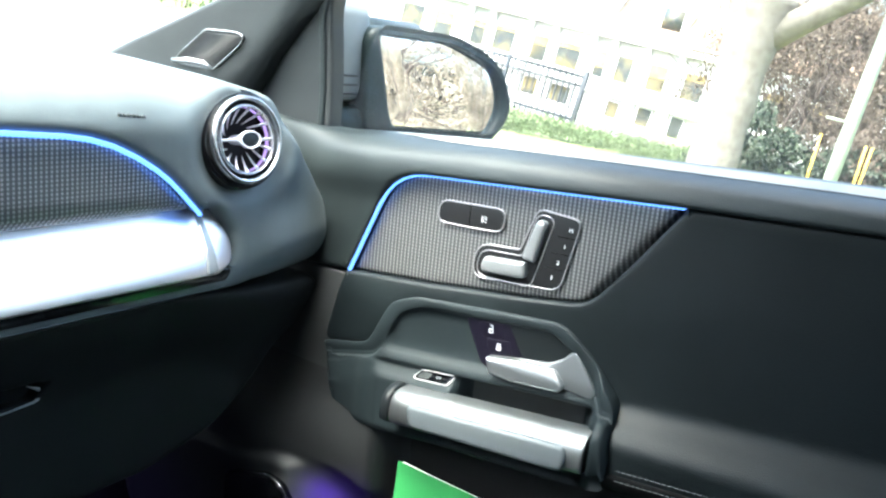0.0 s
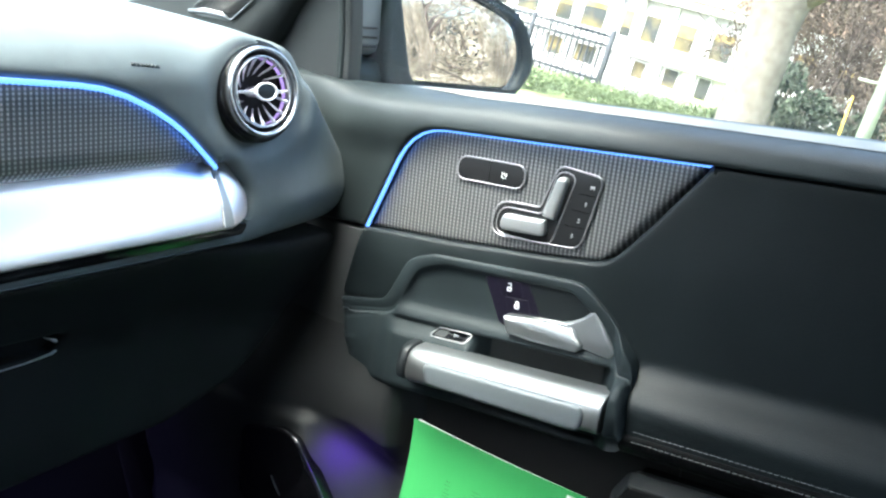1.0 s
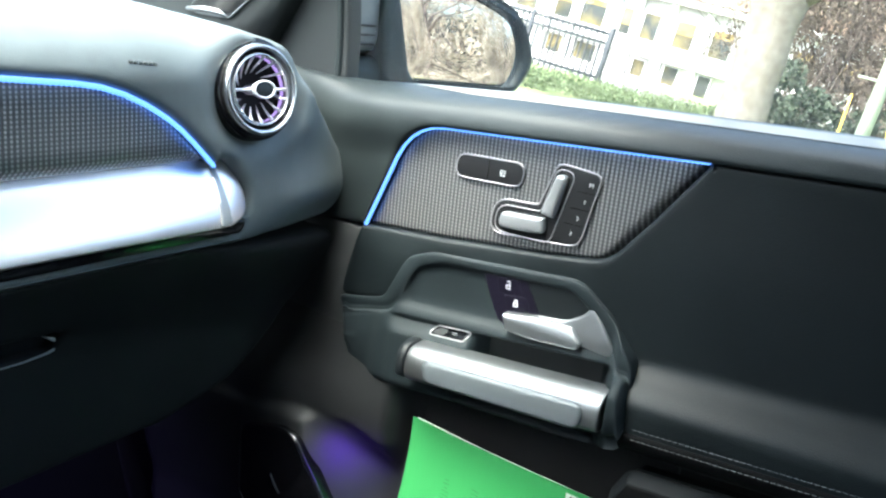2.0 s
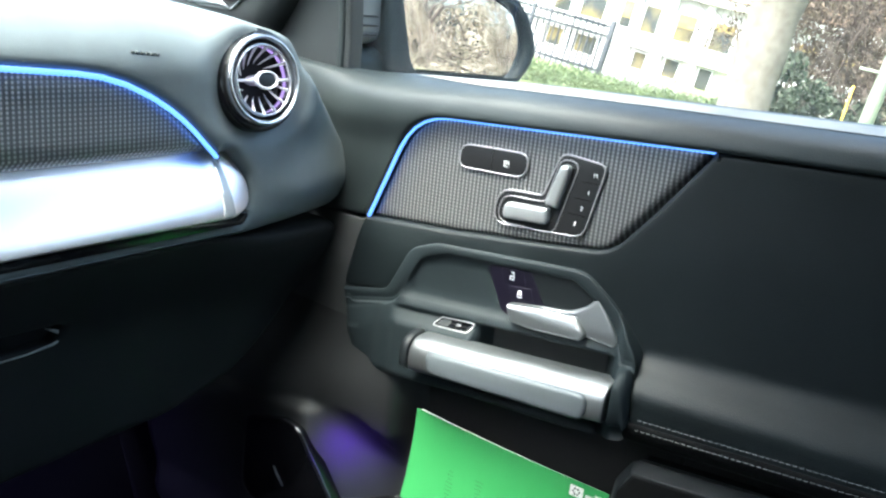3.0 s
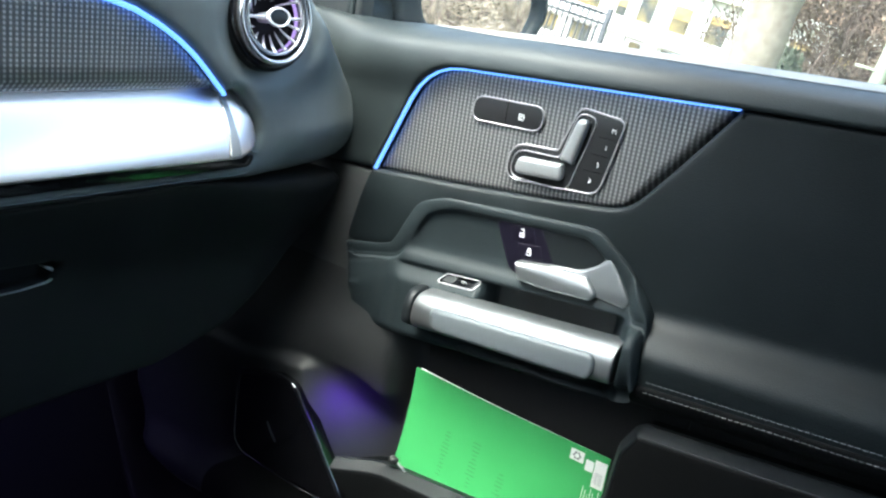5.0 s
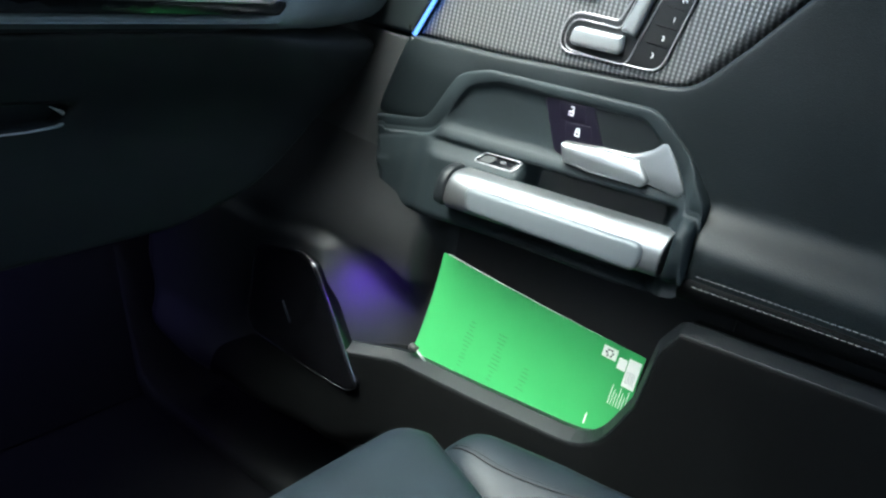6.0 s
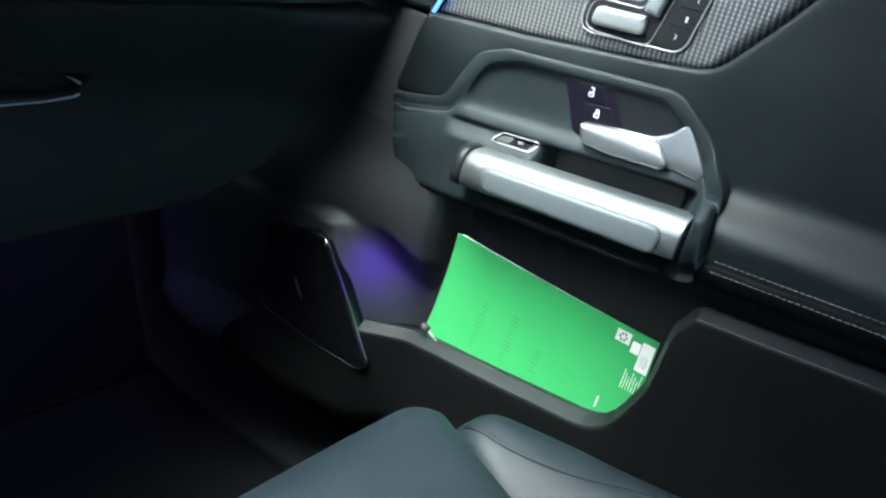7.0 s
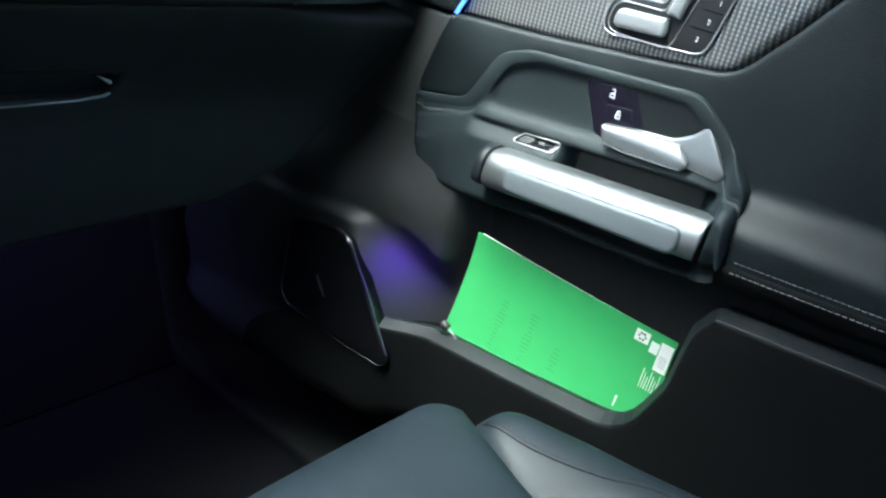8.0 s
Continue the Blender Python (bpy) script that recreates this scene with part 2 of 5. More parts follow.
def tube(path, radius, sides=10, bm=None, flat=1.0, closed=False, ends=True):
    """A tube along points; radius a number or one a point."""
    bm = bm or bmesh.new()
    path = [Vector(p) for p in path]
    n, rings, up = len(path), [], None
    for i, p in enumerate(path):
        a = path[(i - 1) % n] if (i > 0 or closed) else p
        b = path[(i + 1) % n] if (i < n - 1 or closed) else p
        t = (b - a).normalized()
        if up is None:
            up = t.orthogonal().normalized()
        up = (up - t * up.dot(t)).normalized()
        side = t.cross(up)
        r = radius[i] if isinstance(radius, (list, tuple)) else radius
        rings.append([bm.verts.new(p + (up * math.cos(2 * math.pi * k / sides) + side * math.sin(2 * math.pi * k / sides) * flat) * r) for k in range(sides)])
    for r0, r1 in list(zip(rings, rings[1:])) + ([(rings[-1], rings[0])] if closed else []):
        for k in range(sides):
            bm.faces.new((r0[k], r0[(k + 1) % sides], r1[(k + 1) % sides], r1[k]))
    if ends and not closed:
        bm.faces.new(rings[0])
        bm.faces.new(list(reversed(rings[-1])))
    return bm


def sweep(profiles, bm=None, closed=False):
    """Joins rows of points, one row to the next."""
    bm = bm or bmesh.new()
    rows = [[bm.verts.new(p) for p in row] for row in profiles]
    for a, b in zip(rows, rows[1:]):
        for i in range(len(a) - (0 if closed else 1)):
            j = (i + 1) % len(a)
            bm.faces.new((a[i], a[j], b[j], b[i]))
    return bm


def box(x0, y0, z0, x1, y1, z1, bevel=0.003, bm=None, m=None):
    own = bmesh.new()
    bmesh.ops.create_cube(own, size=1.0, matrix=Matrix.LocRotScale(((x0 + x1) / 2, (y0 + y1) / 2, (z0 + z1) / 2), None, (abs(x1 - x0), abs(y1 - y0), abs(z1 - z0))))
    if bevel:
        bmesh.ops.bevel(own, geom=list(own.edges), offset=bevel, segments=2, affect="EDGES", profile=0.5)
    if m:
        bmesh.ops.transform(own, matrix=m, verts=own.verts)
    if bm is None:
        return own
    me = bpy.data.meshes.new("tmp")
    own.to_mesh(me)
    own.free()
    bm.from_mesh(me)
    bpy.data.meshes.remove(me)
    return bm


def lathe(profile, m, sides=48, bm=None, closed=False):
    """Turns a profile of (radius, height) round its own z axis, then puts it by m."""
    bm = bm or bmesh.new()
    rows = []
    for k in range(sides):
        a = 2 * math.pi * k / sides
        rows.append([bm.verts.new(m @ Vector((r * math.cos(a), r * math.sin(a), h))) for r, h in profile])
    for k in range(sides):
        a, b = rows[k], rows[(k + 1) % sides]
        for i in range(len(profile) - (0 if closed else 1)):
            j = (i + 1) % len(profile)
            bm.faces.new((a[i], a[j], b[j], b[i]))
    bmesh.ops.remove_doubles(bm, verts=bm.verts, dist=1e-6)
    return bm


def spline(pts, n=8):
    """A smooth run through points (Catmull-Rom)."""
    pts = [Vector(p) for p in pts]
    out = []
    for i in range(len(pts) - 1):
        p0, p1, p2, p3 = pts[max(i - 1, 0)], pts[i], pts[i + 1], pts[min(i + 2, len(pts) - 1)]
        for k in range(n):
            t = k / n
            out.append(0.5 * (2 * p1 + (p2 - p0) * t + (2 * p0 - 5 * p1 + 4 * p2 - p3) * t * t + (3 * p1 - p0 - 3 * p2 + p3) * t ** 3))
    return out + [pts[-1]]


# ---- the car's shell ----
def sill_z(y):
    return float(np.interp(y, (-0.72, -0.034, 0.20, 0.35, 0.48, 0.57, 0.61, 0.66, 0.715, 0.86), (1.3010, 1.2870, 1.2805, 1.2755, 1.2670, 1.2617, 1.2622, 1.2648, 1.2705, 1.285)))


def flat_panel(name, pts, thick, material, label, offset=(0, 0, 0)):
    """A flat structural sheet with thickness from a ring of 3D corners."""
    bm = bmesh.new()
    vs = [bm.verts.new(Vector(p)) for p in pts]
    f = bm.faces.new(vs)
    bm.normal_update()
    n = f.normal.copy()
    r = bmesh.ops.extrude_face_region(bm, geom=[f])
    bmesh.ops.translate(bm, verts=[v for v in r["geom"] if isinstance(v, bmesh.types.BMVert)], vec=n * thick)
    return tagged(part(name, bm, material, smooth=False), label, kind="structure")


HALF, ROOF, BACK = 0.80, 1.74, -1.9
flat_panel("floor", [(-HALF, BACK, 0.42), (HALF, BACK, 0.42), (HALF, 1.2, 0.42), (-HALF, 1.2, 0.42)], -0.03, CARPET, "black carpeted car floor in deep shade")
flat_panel("wall_back", [(-HALF, BACK, 0.42), (HALF, BACK, 0.42), (HALF, BACK, 1.20), (-HALF, BACK, 1.20)], 0.03, DARK, "dark lining behind the rear seats")
flat_panel("wall_front", [(-HALF, 1.0, 0.42), (HALF, 1.0, 0.42), (HALF, 1.08, 1.26), (-HALF, 1.08, 1.26)], -0.03, DARK, "black lining of the front footwell")
flat_panel("toe_board", [(-HALF, 0.862, 0.424), (0.636, 0.862, 0.424), (0.700, 1.00, 0.640), (-HALF, 1.00, 0.640)], -0.012, CARPET, "black carpeted toe board under the dashboard")
flat_panel("wall_left", [(-HALF, BACK, 0.42), (-HALF, 1.08, 0.42), (-HALF, 1.08, 1.25), (-HALF, BACK, 1.28)], 0.03, PLASTIC, "black trim of the far side below its windows")
flat_panel("wall_right", [(HALF, BACK, 0.42), (HALF, 1.08, 0.42), (HALF, 1.08, 1.2), (HALF, BACK, 1.2)], 0.02, DARK, "dark body side behind the door trim")
flat_panel("ceiling", [(-0.64, 0.34, ROOF), (0.64, 0.34, ROOF), (0.64, BACK, ROOF), (-0.64, BACK, ROOF)], 0.02, HEADLINER, "grey cloth headliner of the closed roof")
# Added out of view over the driver's window to keep daylight off the door.
flat_panel("driver_side_blocker", [(-0.79, 0.72, 1.2), (-0.79, -0.85, 1.2), (-0.64, -0.86, ROOF), (-0.64, 0.34, ROOF)], 0.04, DARK, "unseen dark sheet that cuts light from the driver's side")
for sx in (-1, 1):
    side = "right" if sx > 0 else "left"
    flat_panel("pillar_middle_" + side, [(sx * 0.79, -0.62, 1.2), (sx * 0.79, -0.80, 1.2), (sx * 0.64, -0.82, ROOF), (sx * 0.64, -0.66, ROOF)], 0.04, HEADLINER, "grey trimmed pillar between the side windows")
    flat_panel("wall_rear_" + side, [(sx * 0.79, -0.85, 1.2), (sx * 0.79, BACK, 1.2), (sx * 0.775, BACK, 1.27), (sx * 0.775, -0.85, 1.27)], 0.04, DARK, "dark trimmed sill of the rear side window")


def pane(name, pts, label):
    bm = bmesh.new()
    bm.faces.new([bm.verts.new(Vector(p)) for p in pts])
    ob = tagged(part(name, bm, PANE, smooth=False), label, kind="structure")
    ob.visible_shadow = False
    return ob


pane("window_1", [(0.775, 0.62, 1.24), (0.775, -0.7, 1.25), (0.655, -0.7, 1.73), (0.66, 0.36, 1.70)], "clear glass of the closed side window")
for sx in (-1, 1):
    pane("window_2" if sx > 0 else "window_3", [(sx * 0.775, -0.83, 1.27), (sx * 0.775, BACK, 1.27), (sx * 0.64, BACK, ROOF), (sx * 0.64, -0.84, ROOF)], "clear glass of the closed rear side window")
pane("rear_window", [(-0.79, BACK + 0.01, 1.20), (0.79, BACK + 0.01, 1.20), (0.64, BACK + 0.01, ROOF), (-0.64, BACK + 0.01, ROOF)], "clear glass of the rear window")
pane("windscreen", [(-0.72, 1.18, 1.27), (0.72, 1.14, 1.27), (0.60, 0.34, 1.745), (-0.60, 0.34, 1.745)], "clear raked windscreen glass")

# ---- passenger door ----
door = thing("door_1", "closed black leather passenger door with ribbed trim and silver handles", kind="structure", at=(0.72, 0.1, 0.5))


def top_roll(y, z):
    d = sill_z(y) - z
    return 0.700 - 0.008 * math.sin(math.pi * smooth01(d / 0.09)) + mix(0.060, 0.006, smooth01((y - 0.48) / 0.16)) * max(0.0, 1 - d / 0.036) ** 4.4 + 0.02 * smooth01((y - 0.5) / 0.25) - 0.004 * smooth01((y - 0.535) / 0.06) * smooth01((d - 0.015) / 0.06)


BEZEL_EDGE = [(0.523, 1.084, 0.004), (0.464, 1.2250, 0.078), (0.100, 1.2445, 0.003)]
BEZEL_LOW = [(0.150, 1.170, 0.03), (0.190, 1.118, 0.05), (0.262, 1.108, 0.08), (0.40, 1.093, 0.0)]
part("upper_pad", shell([(0.70, sill_z(0.70), 0.0), (0.86, sill_z(0.86), 0.02), (0.86, 1.06, 0.02)] + [(0.56, 1.0815, 0.02)] + BEZEL_EDGE + [(-0.72, 1.276, 0.0), (-0.72, sill_z(-0.72), 0.0)] + [(y, sill_z(y), 0.1) for y in (-0.034, 0.20, 0.35, 0.48, 0.57, 0.61, 0.66)], door_at(top_roll), OUTWARD, 0.03, 0.006, grid=0.007), LEATHER, door, "padded black leather sill below the window")
part("sill_seam", tube([(top_roll(y, sill_z(y) - 0.0050) + 0.0002, y, sill_z(y) - 0.0050) for y in (0.34 - 0.02 * k for k in range(53))], 0.0006, 5), DARK, door, "dark seam along the sill")
# paler strip over the sill top, coloured for the sky's sheen
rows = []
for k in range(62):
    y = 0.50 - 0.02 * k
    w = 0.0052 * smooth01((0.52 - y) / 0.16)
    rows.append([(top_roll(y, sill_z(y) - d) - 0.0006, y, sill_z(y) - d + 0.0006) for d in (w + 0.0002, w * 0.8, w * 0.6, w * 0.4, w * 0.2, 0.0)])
part("sill_sheen", sweep(rows), LIT_LEATHER, door, "pale strip above the seam with sky sheen in its colour")


def trim_x(y, z):
    return 0.7115 + 0.008 * smooth01((0.2045 - y - 0.75 * (z - 1.115)) / 0.009)


trim = part("trim_panel", shell(BEZEL_EDGE + BEZEL_LOW, door_at(trim_x), OUTWARD, 0.02, 0.006, grid=0.005), RIB_DOOR, door, "dark grey ribbed trim panel")


def edge_path(corners, x, closed=False, step=0.008):
    """Points along the open run of rounded corners at depth x."""
    loop = rounded([*corners, (corners[-1][0], corners[-1][1] - 0.5), (corners[0][0], corners[0][1] - 0.5)], step)
    start = Vector(corners[0][:2])
    end = Vector(corners[-1][:2])
    i = min(range(len(loop)), key=lambda k: (loop[k] - start).length)
    loop = loop[i:] + loop[:i]
    j = min(range(len(loop)), key=lambda k: (loop[k] - end).length)
    return [Vector((x, p.x, p.y)) for p in loop[:j + 1]]


part("light_strip", tube(edge_path(BEZEL_EDGE, 0.7045), 0.0026, 8), BLUE, door, "glowing blue light strip")


def swell(y, z):
    """The padded middle panel, which swells inwards into the armrest behind the pull."""
    arm = smooth01((1.031 - 0.06 * y - z) / 0.042) * smooth01((0.20 - y) / 0.05)
    lean = 0.012 * smooth01((1.24 - z) / 0.12) * smooth01((0.3 - y) / 0.2)
    low = 0.006 * smooth01((1.10 - z) / 0.05) * smooth01((y - 0.15) / 0.1)
    return 0.702 - 0.036 * arm - lean * 0.3 - low + 0.012 * smooth01((y - 0.5) / 0.15)


def stitch_z(y):
    return 0.9655 - 0.07 * y


part("padded_panel", shell([(0.099, 1.2435, 0.003)] + BEZEL_LOW + [(0.528, 1.0832, 0.003), (0.556, 0.980, 0.012), (0.474, 0.996, 0.03), (0.443, 1.058, 0.03), (0.410, 1.072, 0.04), (0.213, 1.088, 0.04), (0.175, 1.060, 0.05), (0.138, 1.020, 0.03), (0.127, 0.972, 0.02), (0.129, stitch_z(0.129) - 0.014, 0.0), (-0.72, stitch_z(-0.72) - 0.014, 0.0), (-0.72, 1.276, 0.0)], door_at(swell), OUTWARD, 0.03, 0.005, grid=0.009), MATTE, door, "black leather door panel flowing into the armrest")

# armrest face below the stitched edge, its shade put in by a darker skin
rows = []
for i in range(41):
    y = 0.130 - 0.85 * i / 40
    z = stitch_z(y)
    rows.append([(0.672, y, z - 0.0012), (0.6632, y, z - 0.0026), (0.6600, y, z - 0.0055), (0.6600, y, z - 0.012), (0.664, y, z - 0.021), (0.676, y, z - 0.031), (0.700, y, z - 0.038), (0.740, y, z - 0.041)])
part("armrest_face", sweep(rows), SHADED_SKIN, door)
for dz in (0.002, -0.0085):
    bm = bmesh.new()
    y = 0.116
    while y > -0.30:
        z = stitch_z(y) + dz
        x = swell(y, z) - 0.0006 if dz > 0 else 0.6594
        tube([(x, y, z), (x - 0.0006, y - 0.0022, z + 0.0003), (x, y - 0.0044, z + 0.0006)], 0.00036, 5, bm)
        y -= 0.0062
    tagged(part("stitching", bm, THREAD, door, "row of light grey stitches"), kind="stuff")

part("seam_filler", box(0.729, 0.534, 1.066, 0.740, 0.70, 1.088, 0.002), LEATHER, door)
part("core", box(0.752, -0.72, 0.56, 0.775, 1.02, 1.245, 0.004), DARK, door, "dark core behind the door trim")
# moulded module round the handles: columns of profile points from front to rear
MODULE = [(0.556, 0.980, 0.010), (0.478, 0.999, 0.03), (0.447, 1.062, 0.03), (0.410, 1.076, 0.04), (0.212, 1.092, 0.04), (0.172, 1.064, 0.05), (0.134, 1.022, 0.03), (0.124, 0.965, 0.03), (0.130, 0.926, 0.012), (0.20, 0.9075, 0.05), (0.35, 0.898, 0.1), (0.44, 0.887, 0.05), (0.523, 0.880, 0.012)]
MODULE_LOOP = rounded(MODULE, 0.003)


def span(loop, y):
    """The lowest and highest z of a loop at y."""
    zs = []
    for a, b in zip(loop, loop[1:] + loop[:1]):
        if (a.x - y) * (b.x - y) <= 0 and abs(a.x - b.x) > 1e-9:
            zs.append(a.y + (b.y - a.y) * (y - a.x) / (b.x - a.x))
    return (min(zs), max(zs)) if zs else (0.965, 0.966)


def crease_z(y):
    return 0.982 + (0.468 - y) * 0.085


def module_column(y):
    """Profile (x, z) of the module at y, from its upper edge to its lower one."""
    lo, hi = span(MODULE_LOOP, y)
    rear = smooth01((0.170 - y) / 0.025)
    face = mix(0.6955, min(swell(y, 1.0), 0.690) - 0.003, rear)
    zc = min(crease_z(y) - 0.25 * max(0.0, y - 0.468), hi - 0.012)
    zt = min(span(MODULE_LOOP, y + 0.016)[1] if y < 0.535 else hi, span(MODULE_LOOP, y - 0.014)[1] if y > 0.140 else 0.9, hi) - 0.0095
    zb = zc + 0.016
    deep = 0.0062 * smooth01((zt - zb - 0.004) / 0.034) * smooth01((y - 0.150) / 0.012)
    zt, zb = max(zt, zc + 0.004), min(zb, max(zt, zc + 0.004) - 0.001)
    out = [(face + 0.030, hi), (face + 0.006, hi), (face + 0.0022, hi - 0.0007), (face + 0.0005, hi - 0.002), (face, hi - 0.004)]
    out += [(face, zt + 0.0016), (face + 0.0005, zt + 0.0004), (face + 0.16 * deep, zt - 0.0006), (face + 0.84 * deep, zt - 0.0042), (face + 0.97 * deep, zt - 0.0052)]
    for k in range(1, 5):
        out.append((face + deep, mix(zt - 0.006, zb + 0.006, k / 5)))
    lip = face - 0.004 * (1 - rear) * (1 - smooth01((y - 0.470) / 0.025))
    out += [(face + 0.95 * deep, zb + 0.005), (face + 0.72 * deep, zb + 0.001), (mix(face, lip, 0.3) + 0.34 * deep, zb - 0.0035), (mix(face, lip, 0.6) + 0.10 * deep, zb - 0.0065), (mix(face, lip, 0.9), zc + 0.004), (lip, zc + 0.0015)]
    # below the crease: a plain block at the front, then the shelf with the switch, then the cup behind the bar
    hollow = smooth01((0.467 - y) / 0.022) * smooth01((y - 0.159) / 0.006)
    cup = smooth01((0.341 - y) / 0.013) * (0.35 + 0.65 * smooth01((y - 0.162) / 0.02))
    rb = smooth01((0.151 - y) / 0.007)
    block = mix(lip - 0.006, 0.6455, rb)
    slot_z = 0.9055 + (0.337 - y) * 0.060
    slot = smooth01((0.353 - y) / 0.010) * smooth01((y - 0.160) / 0.012)
    below = [  # (z, block x, shelf x, cup x)
        (zc - 0.0004, lip - 0.0002, lip + 0.0015, lip + 0.002),
        (zc - 0.0030, mix(lip - 0.0015, 0.6455, 0.3 * rb), lip + 0.0035, lip + 0.026),
        (zc - 0.0052, mix(lip - 0.0020, 0.6455, 0.55 * rb), lip + 0.0028, lip + 0.030),
        (zc - 0.0150, mix(lip - 0.0035, 0.6455, 0.95 * rb), lip - 0.0070, lip + 0.031),
        (zc - 0.0190, mix(lip - 0.0042, 0.6455, rb), lip - 0.0105, lip + 0.031),
        (zc - 0.0225, mix(lip - 0.0048, 0.6455, rb), lip - 0.0115, lip + 0.031),
        (zc - 0.0290, mix(lip - 0.0056, 0.6455, rb), lip - 0.0110, lip + 0.031),
        (max(0.936, lo + 0.028), block, lip - 0.0110, lip + 0.031),
        (max(0.930, lo + 0.024), mix(block, lip - 0.006, 0.35), lip - 0.0105, lip + 0.022),
        (max(0.9255, lo + 0.019), mix(block, lip - 0.006, 0.75), lip - 0.0105, lip - 0.002),
        (max(0.9215, lo + 0.0165), lip - 0.006, lip - 0.0105, lip - 0.010)]
    zlast = zc
    for z, a, b, c in below:
        z = min(z, zlast - 0.0004)
        zlast = z
        out.append((mix(a, mix(b, c, cup), hollow), z))
    low = mix(lip - 0.006, lip - 0.0095, hollow)
    zs = min(slot_z + 0.004, zlast - 0.0008)
    out += [(low + 0.016 * slot, zs), (low + 0.014 * slot, zs - 0.0018), (low - 0.003 * slot, zs - 0.0040)]
    zlast = zs - 0.0040
    out += [(low + 0.0006, mix(zlast, lo, 0.45)), (low + 0.0030, mix(zlast, lo, 0.75)), (low + 0.008, mix(zlast, lo, 0.93)), (low + 0.016, lo), (low + 0.05, lo + 0.001)]
    made, last = [], hi
    for x, z in out[:-1]:
        last = max(min(z, last), lo)
        edge = min(0.523 + (last - 0.88) * 0.33 - y, y - 0.1235)
        made.append(Vector((x + 0.020 * max(0.0, 1 - max(edge, 0.0) / 0.007) ** 2, y, last)))
    return made + [Vector((out[-1][0], y, lo + 0.001))]


ys = [0.5555, 0.5545] + [0.553 - 0.0033 * k for k in range(130)]
ys = [y for y in ys if y > 0.1275] + [0.1268, 0.1256, 0.1248]
part("handle_module", sweep([module_column(y) for y in ys]), MODULE_SKIN, door, "moulded black surround of the handles")


def module_x(y, z):
    """The module's surface at a height on its shelf."""
    run = module_column(y)
    return min((mix(a.x, b.x, (a.z - z) / (a.z - b.z)) for a, b in zip(run, run[1:]) if a.z > z >= b.z), default=0.69)


part("pull_cup", shell([(0.36, 1.02, 0.01), (0.14, 1.03, 0.01), (0.14, 0.93, 0.01), (0.36, 0.92, 0.01)], door_at(0.722), OUTWARD, 0.01, 0.002), PLASTIC, door)
part("opener_backing", shell([(0.3405, 1.0710, 0.003), (0.2805, 1.0805, 0.01), (0.226, 1.0815, 0.02), (0.200, 1.0710, 0.02), (0.176, 1.043, 0.02), (0.166, 1.026, 0.006), (0.280, 1.0085, 0.006), (0.304, 1.0065, 0.006)], door_at(0.7004), OUTWARD, 0.004, 0.001), OPENER_BACK, door, "dark plate behind the opener")
plate = part("lock_plate", shell([(0.3375, 1.0670, 0.004), (0.2820, 1.0760, 0.004), (0.257, 1.034, 0.006), (0.300, 1.012, 0.004), (0.312, 1.017, 0.006)], door_at(0.6995), OUTWARD, 0.004, 0.001), LOCK_SKIN, door, "black plate with the lock buttons, violet sheen in its colour")


def bars(rects, x, material, parent, name="print", m=None):
    bm = bmesh.new()
    for y0, z0, y1, z1 in rects:
        box(x - 0.0004, y0, z0, x + 0.0004, y1, z1, 0, bm)
    if m:
        bmesh.ops.transform(bm, matrix=m, verts=bm.verts)
    return part(name, bm, material, parent, smooth=False)


def lock_sign(y, z, opened, parent):
    lift = 0.0012 if opened else 0.0
    bars([(y - 0.0028, z - 0.003, y + 0.0028, z - 0.0018), (y - 0.0028, z + 0.0008, y + 0.0028, z + 0.002), (y - 0.0028, z - 0.003, y - 0.0018, z + 0.002), (y + 0.0018, z - 0.003, y + 0.0028, z + 0.002),
          (y - 0.002, z + 0.0045 + lift, y + 0.002, z + 0.0055 + lift), (y - 0.002, z + 0.002, y - 0.0011, z + 0.005 + lift)] + ([] if opened else [(y + 0.0011, z + 0.002, y + 0.002, z + 0.005)]), 0.6983, ICON, parent, "lock_sign")


for k, (yy, zz) in enumerate(((0.3025, 1.0598), (0.2900, 1.0412))):
    b = part("lock_button", shell([(yy + 0.017, zz + 0.0075, 0.002), (yy - 0.013, zz + 0.0110, 0.002), (yy - 0.019, zz - 0.006, 0.002), (yy + 0.011, zz - 0.009, 0.002)], door_at(0.6988), OUTWARD, 0.003, 0.0004), LOCK_SKIN, plate)
    lock_sign(yy, zz, k == 0, b)

# opener: a wing let into the dish, with a blade standing proud before it
def wing_x(y, z):
    return 0.6945 - 0.004 * smooth01((0.235 - y) / 0.06) + 0.12 * max(0.0, z - 1.030)


opener = part("door_opener", shell([(0.296, 1.0280, 0.004), (0.262, 1.0365, 0.02), (0.224, 1.0410, 0.03), (0.206, 1.0520, 0.02), (0.1935, 1.0665, 0.004), (0.178, 1.0490, 0.03), (0.1600, 1.0245, 0.006), (0.166, 1.0165, 0.005), (0.210, 1.0190, 0.02), (0.285, 1.0150, 0.006)], door_at(wing_x), OUTWARD, 0.010, 0.0028, grid=0.004, step=0.003), SATIN, door, "satin silver inside door opener")


def blade_x(y, z):
    return 0.6850 + 0.30 * max(0.0, z - 1.0265) + 0.05 * (z - 1.02)


part("blade", shell([(0.3015, 1.0300, 0.003), (0.262, 1.0360, 0.03), (0.2130, 1.0385, 0.008), (0.1970, 1.0225, 0.008), (0.2040, 1.0140, 0.006), (0.262, 1.0095, 0.03), (0.2935, 1.0105, 0.005)], door_at(blade_x), OUTWARD, 0.014, 0.0042, grid=0.004, step=0.0025), SATIN, opener, "blade to pull")

